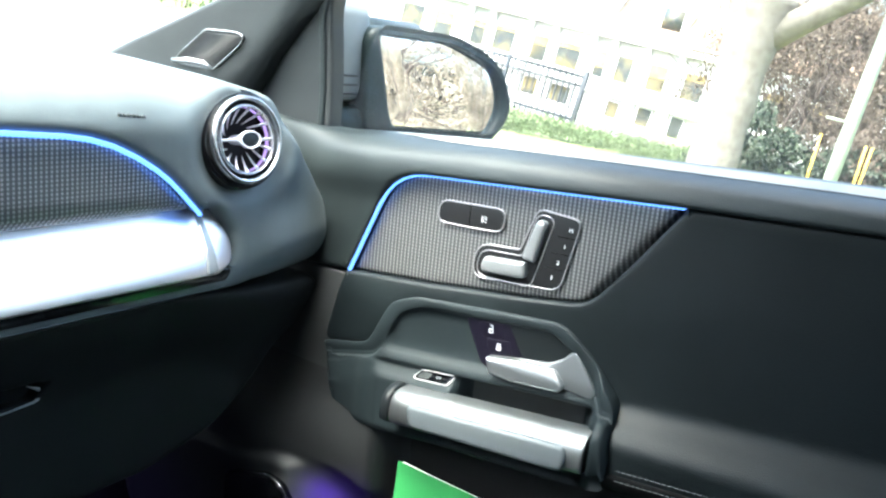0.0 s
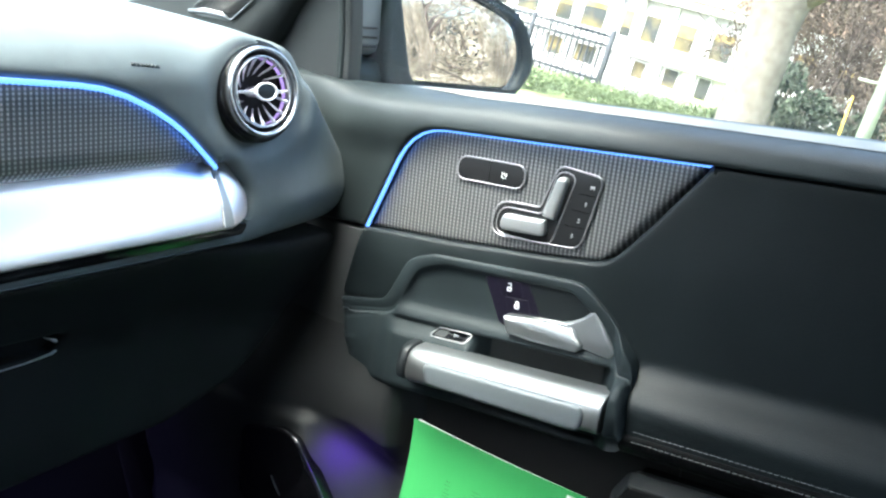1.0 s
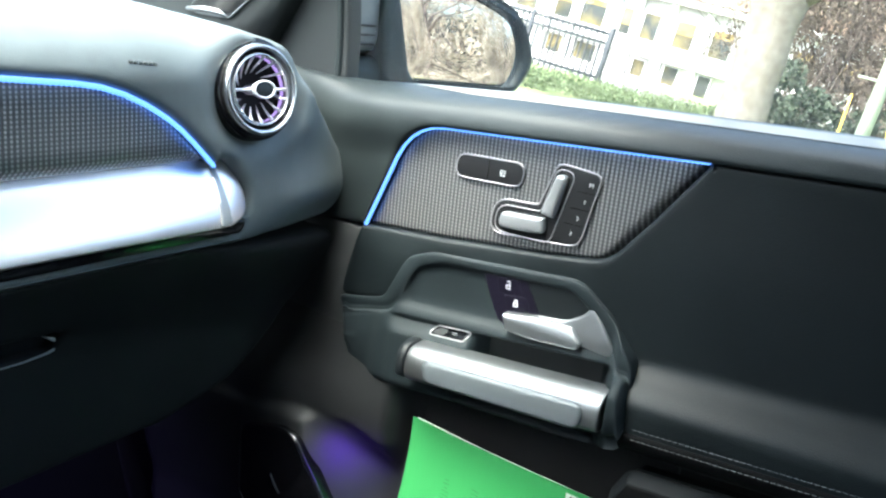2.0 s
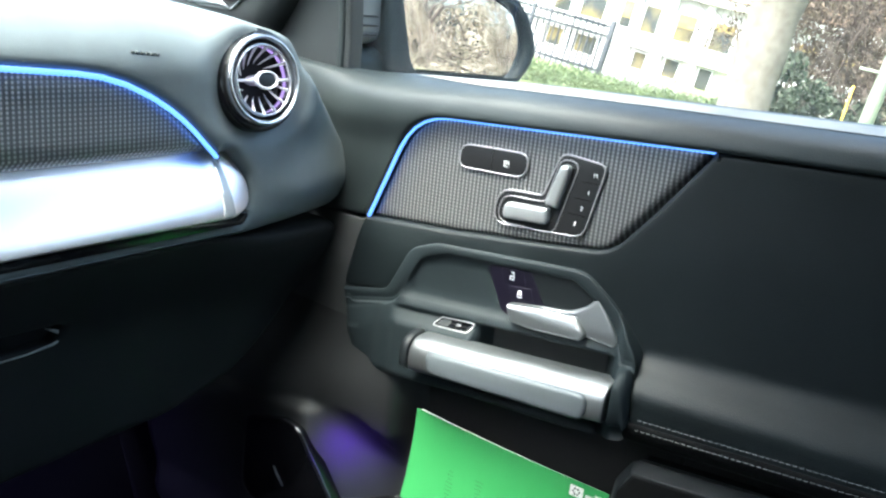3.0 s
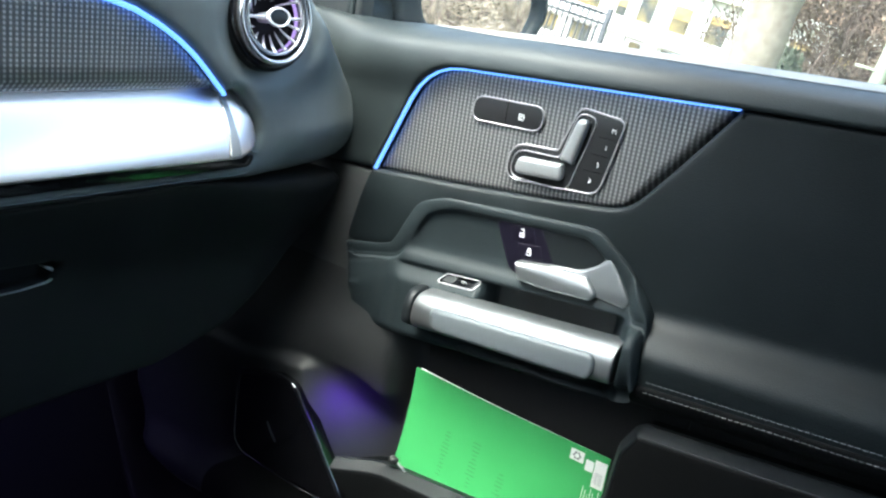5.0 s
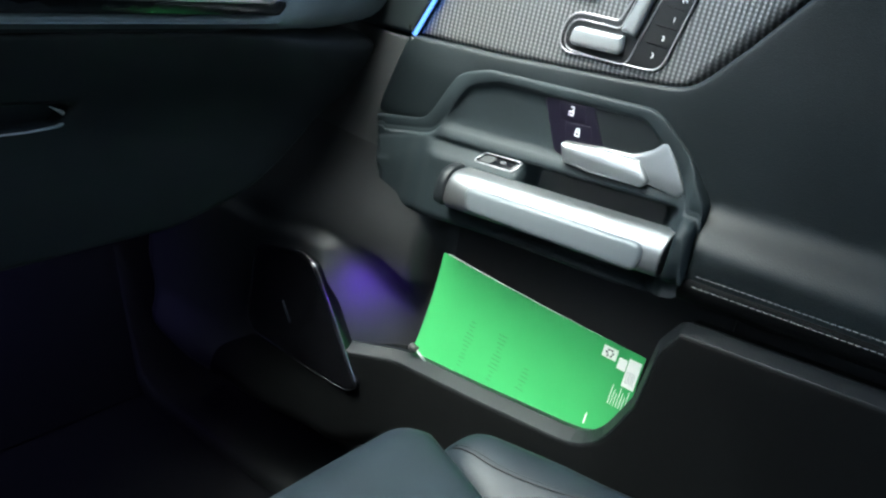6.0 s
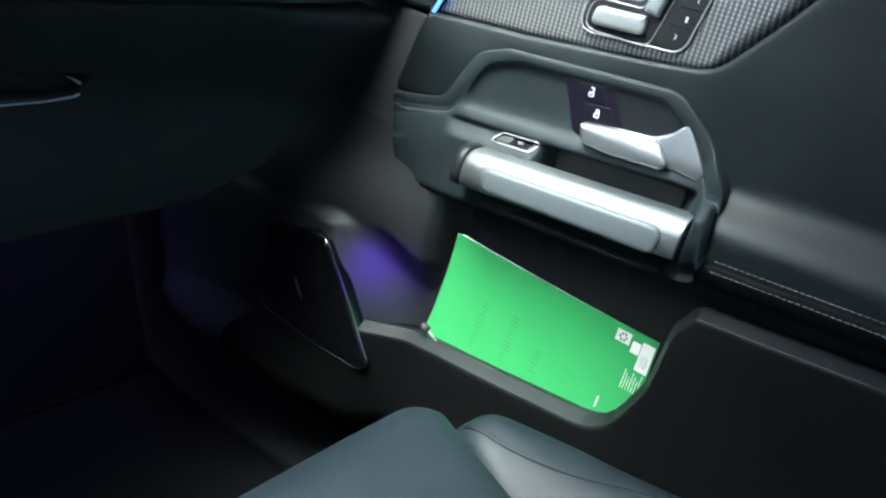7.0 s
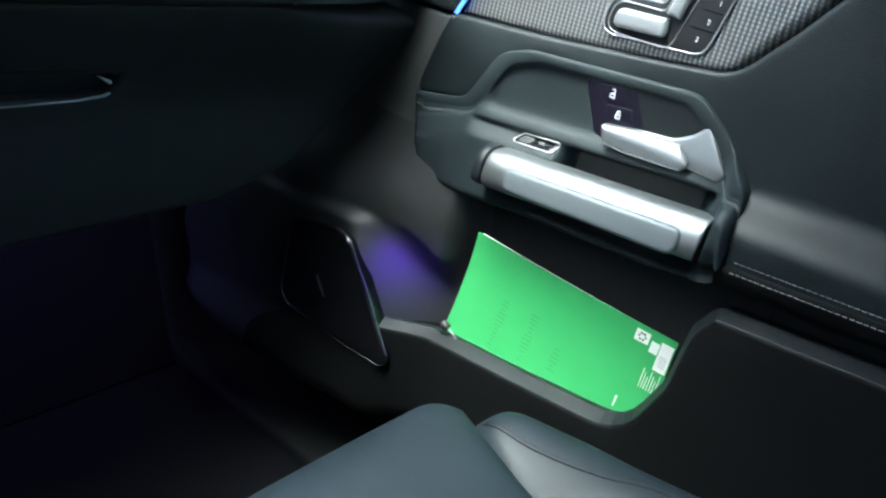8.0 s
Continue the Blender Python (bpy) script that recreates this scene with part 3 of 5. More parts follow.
# window switch
SWITCH = [(0.3985, 0.9750, 0.005), (0.3880, 0.9865, 0.004), (0.3390, 0.9920, 0.004), (0.3470, 0.9795, 0.005)]
sw = part("window_switch", shell(SWITCH, door_at(lambda y, z: module_x(y, z) - 0.0010), OUTWARD, 0.004, 0.0008, grid=0.006, step=0.003), GLOSS, door, "black window switch with chrome rim")
part("rim", tube([(module_x(p.x, p.y) - 0.0014, p.x, p.y) for p in rounded(SWITCH, 0.003)], 0.0008, 6, closed=True), RIMS, sw)
wx = module_x(0.362, 0.9840)
bars([(0.3590, 0.9826, 0.3596, 0.9854), (0.3646, 0.9822, 0.3652, 0.9850), (0.3596, 0.9850, 0.3646, 0.9854), (0.3596, 0.9824, 0.3646, 0.9828), (0.3610, 0.9834, 0.3632, 0.9843)], wx - 0.0022, SIGN_GREY, sw, "window_sign")
part("rocker", shell([(0.3930, 0.9767, 0.003), (0.3870, 0.9845, 0.003), (0.3710, 0.9862, 0.002), (0.3760, 0.9787, 0.002)], door_at(lambda y, z: module_x(y, z) - 0.0022), OUTWARD, 0.003, 0.0008, grid=0.006, step=0.003), OPENER_BACK, sw)

# pull bar: a silver tube with a frosted grip let into its face
A, B = Vector((0.668, 0.402, 0.949)), Vector((0.6721, 0.1520, 0.9697))


def bar_ring(t, scale=1.0):
    c = A.lerp(B, t)
    out = []
    for k in range(28):
        a = 2 * math.pi * k / 28
        ca, sa = math.cos(a), math.sin(a)
        out.append((c.x - 0.024 * scale * math.copysign(abs(ca) ** 0.6, ca) + 0.005 * sa, c.y, c.z + (0.0185 if sa > 0 else 0.0255) * scale * math.copysign(abs(sa) ** 0.75, sa)))
    return out


pull = part("pull_bar", sweep([bar_ring(0.0, 0.86), bar_ring(0.008, 0.95), bar_ring(0.02, 1.0)] + [bar_ring(0.02 + 0.98 * i / 12) for i in range(1, 12)] + [bar_ring(0.975), bar_ring(0.994), bar_ring(1.002), bar_ring(1.004, 0.985), bar_ring(1.006, 0.95), bar_ring(1.0065, 0.9), bar_ring(1.0065, 0.02)], closed=True), SATIN, door, "satin silver pull bar")


def on_bar(u, v):
    """u: along the bar from its front end, v: up from the bar's axis."""
    c = A.lerp(B, u / 0.250)
    return Vector((c.x - 0.0280 + 0.20 * v + 1.2 * max(0.0, v) ** 1.5, c.y, c.z + v))


part("grip", shell([(0.024, 0.0080, 0.016), (0.234, 0.0060, 0.013), (0.234, -0.0230, 0.012), (0.034, -0.0185, 0.012)], on_bar, OUTWARD, 0.016, 0.0050, grid=0.006, step=0.004), BRUSHED, pull, "frosted grey grip")
part("end_collar", sweep([[Vector(p) + Vector((0.002, dy, 0)) for p in bar_ring(0.0, k)] for dy, k in ((0.014, 0.5), (0.014, 0.90), (0.0125, 1.0), (0.004, 1.03), (0.0015, 0.99), (0.0015, 0.6))], closed=True), RIM_SKIN, pull, "dark grey collar at the bar's end")

# door pocket and lower panel
part("pocket_back", shell([(0.64, 0.93, 0.02), (0.08, 0.93, 0.02), (0.08, 0.60, 0.02), (0.64, 0.56, 0.02)], door_at(lambda y, z: 0.742 - 0.02 * smooth01((0.70 - z) / 0.1)), OUTWARD, 0.01, 0.003), DARK, door, "dark lined back of the door pocket")


def lower_x(y, z):
    front = smooth01((y - 0.42) / 0.08)
    foot = 0.060 * smooth01((0.574 - z) / 0.045) ** 2 - 0.016 * smooth01((0.645 - z) / 0.075) * smooth01((y - 0.50) / 0.12) - 0.012 * smooth01((y - 0.67) / 0.19) ** 1.3
    return 0.664 - 0.0320 * front + mix(0.03 * smooth01((0.585 - z) / 0.04), foot, front)


# runs on below the speaker so the dark skin stands in for shade
LOWER = [(-0.72, 0.968, 0.0), (0.112, 0.8960, 0.006), (0.126, 0.870, 0.02), (0.131, 0.800, 0.06), (0.160, 0.722, 0.07), (0.30, 0.709, 0.05), (0.506, 0.6940, 0.004), (0.478, 0.648, 0.004), (0.560, 0.650, 0.0), (0.640, 0.648, 0.03), (0.700, 0.600, 0.05), (0.700, 0.548, 0.0), (0.42, 0.548, 0.0), (0.30, 0.565, 0.0), (-0.72, 0.58, 0.0)]


def lining_x(y, z):
    """The upright lining before the handles."""
    upper = 0.698 + 0.010 * smooth01((y - 0.55) / 0.1) + 0.004 * smooth01((z - 0.98) / 0.1)
    lower = 0.662 + 0.22 * (0.56 - min(y, 0.64)) + 0.05 * max(0.0, y - 0.64)
    return mix(upper, lower, smooth01((0.955 - z) / 0.13)) + 0.05 * smooth01((0.455 - y) / 0.03)


def mould_edge(z):
    """Where the flat round the speaker ends and the pocket's hollow begins."""
    return 0.5085 + (z - 0.6955) * (0.44 if z > 0.6955 else 0.10)


def ridge_z(y):
    return 0.8185 - 0.024 * smooth01((0.515 - y) / 0.075) - 0.010 * smooth01((y - 0.58) / 0.08)


def mould_x(y, z):
    """Flat round the speaker, hollow behind it towards the pocket, with a soft ridge where the upright lining begins."""
    e = mould_edge(z) - y
    low = 0.634 + 0.094 * math.sin(math.pi / 2 * min(max(e, 0.0) / 0.095, 1.0)) ** 1.15
    high = lining_x(y, z)
    low = mix(low, high, 0.80 * smooth01((z - ridge_z(y) + 0.055) / 0.055) * (0.35 + 0.65 * smooth01((e + 0.02) / 0.05)))
    x = mix(high, low, smooth01((ridge_z(y) + 0.004 - z) / 0.016))
    x += 0.004 * smooth01((z - 0.93) / 0.03)
    dish = 0.012 * smooth01((y - 0.67) / 0.19) ** 1.3 * smooth01((0.83 - z) / 0.05) + 0.016 * smooth01((0.645 - z) / 0.075) * smooth01((y - 0.50) / 0.12)
    foot = 0.060 * smooth01((0.574 - z) / 0.045) ** 2
    return x + foot - dish


def mould_front(z):
    """The front limit of the moulding."""
    return 0.885 - 0.030 * smooth01((0.69 - z) / 0.09) - 0.095 * smooth01((0.605 - z) / 0.055) ** 1.6


rows = []
for i in range(104):
    z = 0.960 - 0.0042 * i
    e0, f0 = mould_edge(z), mould_front(z)
    ys = [f0 - (f0 - e0) * (k / 34) for k in range(34)] + [e0 - o for o in (0.0, 0.001, 0.0025, 0.0045, 0.007, 0.010, 0.014)] + [e0 - 0.014 - (e0 - 0.014 - 0.405) * k / 26 for k in range(1, 27)]
    rows.append([Vector((mould_x(y, z) + 0.05 * max(0.0, 1 - (f0 - y) / 0.035) ** 2, y, z)) for y in ys])
part("speaker_surround", sweep(rows), LIT_SKIN, door, "smooth black moulding round the speaker, hollowed into the pocket")
run = rounded(LOWER, 0.008)
ia = min(range(len(run)), key=lambda k: (run[k] - Vector((-0.70, 0.9665))).length)
ib = min(range(len(run)), key=lambda k: (run[k] - Vector((0.503, 0.6945))).length)
run = run[ia:ib + 1]
rows = []
for i, p in enumerate(run):
    t = (run[min(i + 1, len(run) - 1)] - run[max(i - 1, 0)]).normalized()
    n = Vector((-t.y, t.x))
    if n.y < 0 and abs(n.y) > 0.3:
        n = -n
    x0 = lower_x(p.x, p.y)
    rows.append([(x0 + dx, p.x + n.x * h, p.y + n.y * h) for dx, h in ((0.004, -0.0015), (0.0003, -0.0005), (0.0010, 0.0010), (0.0190, 0.0085), (0.0200, 0.0075), (0.036, 0.0030), (0.036, -0.0015))])
part("pocket_rim", sweep(rows, closed=True), RIM_SKIN, door, "satin grey rim strip along pocket and rail", smooth=False)
part("lower_panel", shell(LOWER, door_at(lower_x), OUTWARD, 0.055, 0.005, grid=0.014), SHADED_SKIN, door, "hard black lower door panel with map pocket")
SPK = [(0.652, 0.777, 0.02), (0.578, 0.797, 0.03), (0.551, 0.790, 0.025), (0.515, 0.742, 0.3), (0.459, 0.656, 0.012), (0.474, 0.645, 0.012), (0.638, 0.655, 0.03), (0.652, 0.672, 0.012)]
grille_x = lambda y, z: 0.6270 + 0.10 * max(0.0, 0.53 - y)
sp = part("speaker_grille", shell(SPK, door_at(grille_x), OUTWARD, 0.02, 0.004), GLOSS, door, "glossy black speaker cover with bright rim")
loop = rounded(SPK, 0.008)
part("speaker_rim", tube([(grille_x(p.x, p.y) + 0.002, p.x, p.y) for p in shrink(loop, -0.001 if area2(loop) > 0 else 0.001)], 0.0012, 6, closed=True), DARK_CHROME, sp)
part("speaker_badge", tube([(0.6262, 0.592, 0.722), (0.6258, 0.584, 0.711), (0.6262, 0.574, 0.698)], [0.0008, 0.0014, 0.0008], 6), BRUSHED, sp, "small silver mark")

part("front_lining", shell([(0.36, 0.95, 0.01), (0.50, 0.95, 0.0), (0.50, 1.079, 0.01), (1.02, 1.074, 0.01), (1.02, 0.90, 0.02), (0.425, 0.90, 0.01), (0.40, 0.64, 0.01), (0.36, 0.64, 0.01)], door_at(lambda y, z: lining_x(y, z) + 0.0015), OUTWARD, 0.02, 0.004, grid=0.012), LINING, door, "grey-black lining at the front of the door")

# seat control panel on the trim
PILL = [(0.399, 1.1725, 0.0145), (0.397, 1.2005, 0.0145), (0.3065, 1.2035, 0.0145), (0.3085, 1.1755, 0.0145)]


def ring_on(cs, x, r, name, parent, material=RIMS):
    lp = rounded(cs, 0.004)
    return part(name, tube([(x, p.x, p.y) for p in lp], r, 8, closed=True), material, parent)


pill = part("heating_switch", shell(PILL, door_at(0.7085), OUTWARD, 0.006, 0.0015, step=0.003), BUTTON, door, "black oval seat heating switch with chrome rim")
ring_on(PILL, 0.7090, 0.0011, "rim", pill)
bars([(0.3535, 1.1755, 0.3540, 1.2035)], 0.7082, GLOSS, pill, "divider")
bars([(0.3365, 1.184, 0.3373, 1.191), (0.3310, 1.184, 0.3373, 1.1849), (0.3310, 1.1865, 0.3318, 1.191), (0.3338, 1.1865, 0.3345, 1.191)], 0.7080, ICON, pill, "seat_sign")
CTRL = [(0.3445, 1.1155, 0.022), (0.339, 1.158, 0.022), (0.283, 1.161, 0.006), (0.266, 1.213, 0.013), (0.212, 1.208, 0.009), (0.228, 1.124, 0.018)]
ctrl = part("seat_control", shell(CTRL, door_at(0.7085), OUTWARD, 0.006, 0.0015, step=0.003), BUTTON, door, "black seat control with chrome rims and silver switches")
ring_on(CTRL, 0.7090, 0.0011, "outer_rim", ctrl)
INNER = [(0.3385, 1.1195, 0.017), (0.334, 1.152, 0.017), (0.279, 1.154, 0.008), (0.266, 1.207, 0.012), (0.243, 1.205, 0.012), (0.264, 1.120, 0.014)]
ring_on(INNER, 0.7082, 0.0008, "inner_rim", ctrl)


def knob(corners, name, lift=0.0075):
    xf = lambda y, z: 0.7075 - lift
    return part(name, shell(corners, door_at(xf), OUTWARD, lift + 0.002, 0.0045, grid=0.004, step=0.0025), KNOB, ctrl, "satin silver switch in the shape of a seat part")


knob([(0.330, 1.1255, 0.008), (0.327, 1.1455, 0.009), (0.272, 1.1485, 0.002), (0.2685, 1.1295, 0.010)], "cushion_switch")
knob([(0.277, 1.153, 0.002), (0.2635, 1.2015, 0.008), (0.2500, 1.2005, 0.007), (0.261, 1.1505, 0.002)], "backrest_switch")
for k, (yy, zz, sign) in enumerate(((0.2235, 1.1950, "M"), (0.2285, 1.1755, "1"), (0.2340, 1.1560, "2"), (0.2395, 1.1375, "3"))):
    if k:
        bars([(yy - 0.013, zz + 0.0105, yy + 0.010, zz + 0.0109)], 0.7081, GLOSS, ctrl, "divider")
    cu = bpy.data.curves.new("sign", "FONT")
    cu.body, cu.size, cu.align_x, cu.align_y, cu.extrude = sign, 0.0068, "CENTER", "CENTER", 0.0002
    cu.materials.append(ICON)
    ob = new("sign", cu)
    ob.parent = ctrl
    ob.matrix_world = Matrix.Translation((0.7080, yy, zz)) @ Euler((radians(90), 0, radians(-90))).to_matrix().to_4x4()

# ---- notebook in the pocket ----
book = thing("notebook", "green paper notebook with pencilled words standing in the pocket", "notebook", at=(0.70, 0.28, 0.66))


def page(u, v):
    """u: along the long side from the front end, v: up from the lower edge."""
    curl = 0.018 * (1 - v / 0.19) ** 2
    return Vector((0.707 - curl * 0.9 + 0.006 * u / 0.26 - 0.004 * math.sin(math.pi * u / 0.27), 0.420 + 0.016 * (1 - v / 0.19) ** 2 * (1 - u / 0.27) - u, 0.655 + v - 0.05 * u))


COVER = [(0.0, 0.0, 0.002), (0.272, 0.0, 0.004), (0.272, 0.190, 0.002), (0.0, 0.190, 0.002)]
part("cover", shell(COVER, page, OUTWARD, 0.0007, 0.0003, grid=0.012), PAPER_GREEN, book)
part("page_block", shell([(0.003, 0.003, 0.002), (0.269, 0.003, 0.004), (0.269, 0.1885, 0.002), (0.006, 0.1905, 0.002)], lambda u, v: page(u, v) + Vector((0.001, 0, 0)), OUTWARD, 0.0022, 0.0003, grid=0.02), PAPER, book)


def on_cover(rects, material, name, lift=0.0006):
    """Flat print on the cover: rectangles (u0, v0, u1, v1) that follow its curl."""
    bm = bmesh.new()
    for u0, v0, u1, v1 in rects:
        n = max(1, int(max(u1 - u0, v1 - v0) / 0.008))
        tall = v1 - v0 > u1 - u0
        pts = [((u0, v0 + (v1 - v0) * i / n), (u1, v0 + (v1 - v0) * i / n)) if tall else ((u0 + (u1 - u0) * i / n, v0), (u0 + (u1 - u0) * i / n, v1)) for i in range(n + 1)]
        sweep([[page(*q) - Vector((lift, 0, 0)) for q in row] for row in pts], bm)
    return part(name, bm, material, book, smooth=False)


on_cover([(0.225, 0.170, 0.242, 0.184)], PAPER, "recycling_label")
for k in range(6):
    a = k * math.pi / 3
    u, v = 0.2335 + 0.0038 * math.cos(a), 0.177 + 0.0040 * math.sin(a)
    on_cover([(u - 0.0012, v - 0.0012, u + 0.0012, v + 0.0012)], BLACK_INK, "label_mark", 0.0012)
on_cover([(0.245, 0.164, 0.255, 0.178)], PAPER, "blank_label")
on_cover([(0.256, 0.147, 0.2705, 0.182)], PAPER, "barcode_label")
on_cover([(0.2585 + 0.0021 * k, 0.152, 0.2590 + 0.0021 * k + 0.0003 * (k % 2), 0.167) for k in range(5)], SIGN_GREY, "barcode", 0.0012)
on_cover([(0.248 + 0.0032 * k, 0.120, 0.2488 + 0.0032 * k, 0.144 - 0.004 * (k % 3)) for k in range(7)], PAPER, "small_print")
on_cover([(0.2302, 0.083, 0.2320, 0.097)], PAPER, "cover_title")
rnd = random.Random(4)
for u0, v0, n in ((0.066, 0.066, 6), (0.108, 0.070, 6), (0.148, 0.080, 3)):
    strokes = []
    for k in range(2 * n):
        v, h = v0 + 0.0055 * k, rnd.uniform(0.004, 0.013)
        strokes.append((u0 - h / 2, v, u0 + h / 2, v + 0.0013))
    on_cover(strokes, INK, "pencilled_word")
pen = thing("marker_pen", "short black and white marker pen tip behind the pocket rim", "pen", at=(0.684, 0.405, 0.70))
part("cap", tube([(0.680, 0.4225, 0.7215), (0.680, 0.4210, 0.7212), (0.681, 0.412, 0.7185)], [0.0030, 0.0052, 0.0052], 12), BLACK_INK, pen)
part("barrel", tube([(0.681, 0.412, 0.7183), (0.682, 0.404, 0.7135), (0.684, 0.39, 0.704)], [0.0015, 0.0015, 0.0014], 12), SIGN_GREY, pen, "white barrel")


# ---- dashboard ----
dash = thing("dashboard", "dark grey padded dashboard with ribbed trim and silver bar", "dashboard", at=(0.2, 0.7, 1.0))
CREST = 1.262


def dash_pt(u, v):
    """u: across the car, v: height, and past the crest the way on over the top."""
    if v <= CREST:
        y, z = 0.552, v
    else:
        s = (v - CREST) / 0.12
        a = min(s, 1.0) * math.pi / 2
        y, z = 0.552 + 0.115 * (1 - math.cos(a)), CREST + 0.076 * math.sin(a)
        if s > 1:
            y, z = y + (s - 1) * 0.12, z - (s - 1) * 0.006
    end = smooth01((u - 0.50) / 0.22)
    y += 0.024 * end ** 2
    z -= 0.034 * smooth01((u - 0.40) / 0.26) * smooth01((v - 1.20) / 0.12)
    y -= 0.012 * smooth01((u - 0.44) / 0.06) * (1 - smooth01((u - 0.60) / 0.06)) * smooth01((1.31 - v) / 0.03) * smooth01((v - 1.17) / 0.05)
    y += 0.030 * smooth01((1.094 - v) / 0.03) + 0.016 * smooth01((1.135 - v) / 0.06) * smooth01((u - 0.52) / 0.08)
    y -= 0.012 * math.exp(-((v - 1.118) / 0.045) ** 2) * smooth01((u - 0.53) / 0.08)
    r, low = math.hypot(u - 0.5345, z - 1.257), smooth01(((1.257 - z) / 0.08 + 0.4) / 0.6)
    y -= 0.005 * low * math.exp(-((r - 0.074) / 0.009) ** 2)
    near = (1 - smooth01((math.hypot(u - 0.5345, z - 1.257) - 0.058) / 0.040)) * (1 - smooth01((v - 1.335) / 0.05))
    y += near * (0.5605 - y)
    return Vector((u, y, z))


def v_at(u, z):
    """The v at which the dash surface reaches height z."""
    lo, hi = 1.08, 1.38
    for _ in range(30):
        mid = (lo + hi) / 2
        lo, hi = (mid, hi) if dash_pt(u, mid).z < z else (lo, mid)
    return lo


FORWARD = (0, 1, 0)
DASH_EDGE = [(-0.75, 1.275, 0.0), (0.215, 1.2715, 0.5), (0.350, 1.262, 0.30), (0.423, 1.224, 0.22), (0.473, 1.176, 0.004)]
part("dash_pad", shell([(-0.75, 1.82, 0.0)] + DASH_EDGE + [(0.494, 1.182, 0.02), (0.529, 1.142, 0.030), (0.509, 1.0965, 0.02), (-0.75, 1.0985, 0.0), (-0.75, 1.078, 0.0), (0.50, 1.077, 0.0), (0.620, 1.068, 0.05), (0.688, 1.068, 0.04), (0.722, 1.118, 0.05), (0.708, 1.170, 0.06), (0.668, 1.218, 0.08), (0.622, 1.276, 0.06), (0.604, 1.33, 0.05), (0.655, 1.42, 0.04), (0.655, 1.82, 0.0)], dash_pt, FORWARD, 0.03, 0.012, holes=([(0.5315 + 0.0455 * math.cos(k * math.pi / 16), v_at(0.5315 + 0.0455 * math.cos(k * math.pi / 16), 1.2550 + 0.0455 * math.sin(k * math.pi / 16)), 0.0) for k in range(32)],), grid=0.008, step=0.007), PAD, dash, "padded dark grey dash top, bright where the sky falls on it")
TRIM_LOW = 1.1745
part("dash_trim", shell(DASH_EDGE + [(0.473, TRIM_LOW, 0.0), (-0.75, TRIM_LOW + 0.003, 0.0)], lambda u, v: Vector((u, 0.562 + 0.016 * smooth01((TRIM_LOW + 0.012 - v) / 0.012), v)), FORWARD, 0.01, 0.003), RIB_DASH, dash, "dark ribbed dash trim")


def dash_path(corners, y):
    return [Vector((q.y, y, q.z)) for q in edge_path([(a, b, r) for a, b, r in corners], 0.0)]


part("light_strip", tube(dash_path(DASH_EDGE, 0.5545), 0.0026, 8), BLUE, dash, "glowing blue light strip")


def dash_bar(u, v):
    c = 1.1455
    return Vector((u, 0.548 + 0.60 * (v - c) + 0.006 * ((v - c) / 0.034) ** 2 + 0.006 * smooth01((u - 0.480) / 0.04) ** 2, v))


part("dash_bar", shell([(-0.75, 1.196, 0.0), (0.470, 1.187, 0.004), (0.502, 1.176, 0.02), (0.519, 1.147, 0.025), (0.512, 1.122, 0.02), (0.484, 1.1115, 0.02), (-0.75, 1.113, 0.0)], dash_bar, FORWARD, 0.02, 0.003, grid=0.010), DASHBAR, dash, "broad satin silver bar across the dash")
part("bar_end", shell([(0.478, 1.180, 0.003), (0.500, 1.1735, 0.018), (0.516, 1.147, 0.022), (0.509, 1.124, 0.018), (0.483, 1.1140, 0.012), (0.468, 1.1140, 0.003), (0.474, 1.147, 0.1)], lambda u, v: dash_bar(u, v) - Vector((0, 0.0030 - 0.18 * (u - 0.468), 0)), FORWARD, 0.008, 0.0015, grid=0.006, step=0.003), KNOB, dash, "darker satin end of the bar")
# bright tube added for the thin highlight where the bar's facet turns
part("bar_glint", tube([dash_bar(0.4745 + 0.12 * (v - 1.147), v) - Vector((0, 0.0010, 0)) for v in (1.121, 1.13, 1.14, 1.15, 1.16, 1.168)], 0.0010, 6), DASHBAR, dash)
def strip_pt(u, v):
    """The glossy strip under the bar, which leans back downwards and wraps round the bar's end."""
    return Vector((u, 0.541 + 0.30 * (1.113 - v) if v < 1.113 else 0.541 + 0.55 * (v - 1.113) + 0.010 * smooth01((u - 0.47) / 0.05), v))


part("under_strip", shell([(-0.75, 1.118, 0.0), (0.485, 1.118, 0.01), (0.512, 1.112, 0.01), (0.508, 1.098, 0.008), (-0.75, 1.0965, 0.0)], strip_pt, FORWARD, 0.01, 0.0015, grid=0.008), GLOSS, dash, "glossy black strip under the bar")
part("bar_surround", shell([(0.452, 1.122, 0.0), (0.456, 1.192, 0.004), (0.508, 1.190, 0.02), (0.540, 1.142, 0.03), (0.524, 1.108, 0.015), (0.512, 1.114, 0.0)], lambda u, v: strip_pt(u, v) + Vector((0, 0.009, 0)), FORWARD, 0.01, 0.0015, grid=0.008), PAD, dash, "grey hollow round the bar's end")
rows = []
for i in range(40):
    u = -0.75 + 1.275 * i / 39
    dy = 0.012 * smooth01((u - 0.45) / 0.08)
    rows.append([(u, y + dy, z) for y, z in ((0.575, 1.082), (0.578, 1.076), (0.590, 1.071), (0.605, 1.067), (0.64, 1.064))])
part("knee_strip", sweep(rows), PLASTIC, dash)


def glove_pt(u, v):
    return Vector((u, 0.60 + 0.07 * smooth01((1.09 - v) / 0.16) + 0.03 * smooth01((0.82 - v) / 0.1) - 0.036 * smooth01((u - 0.46) / 0.18) * smooth01((1.085 - v) / 0.03), v))


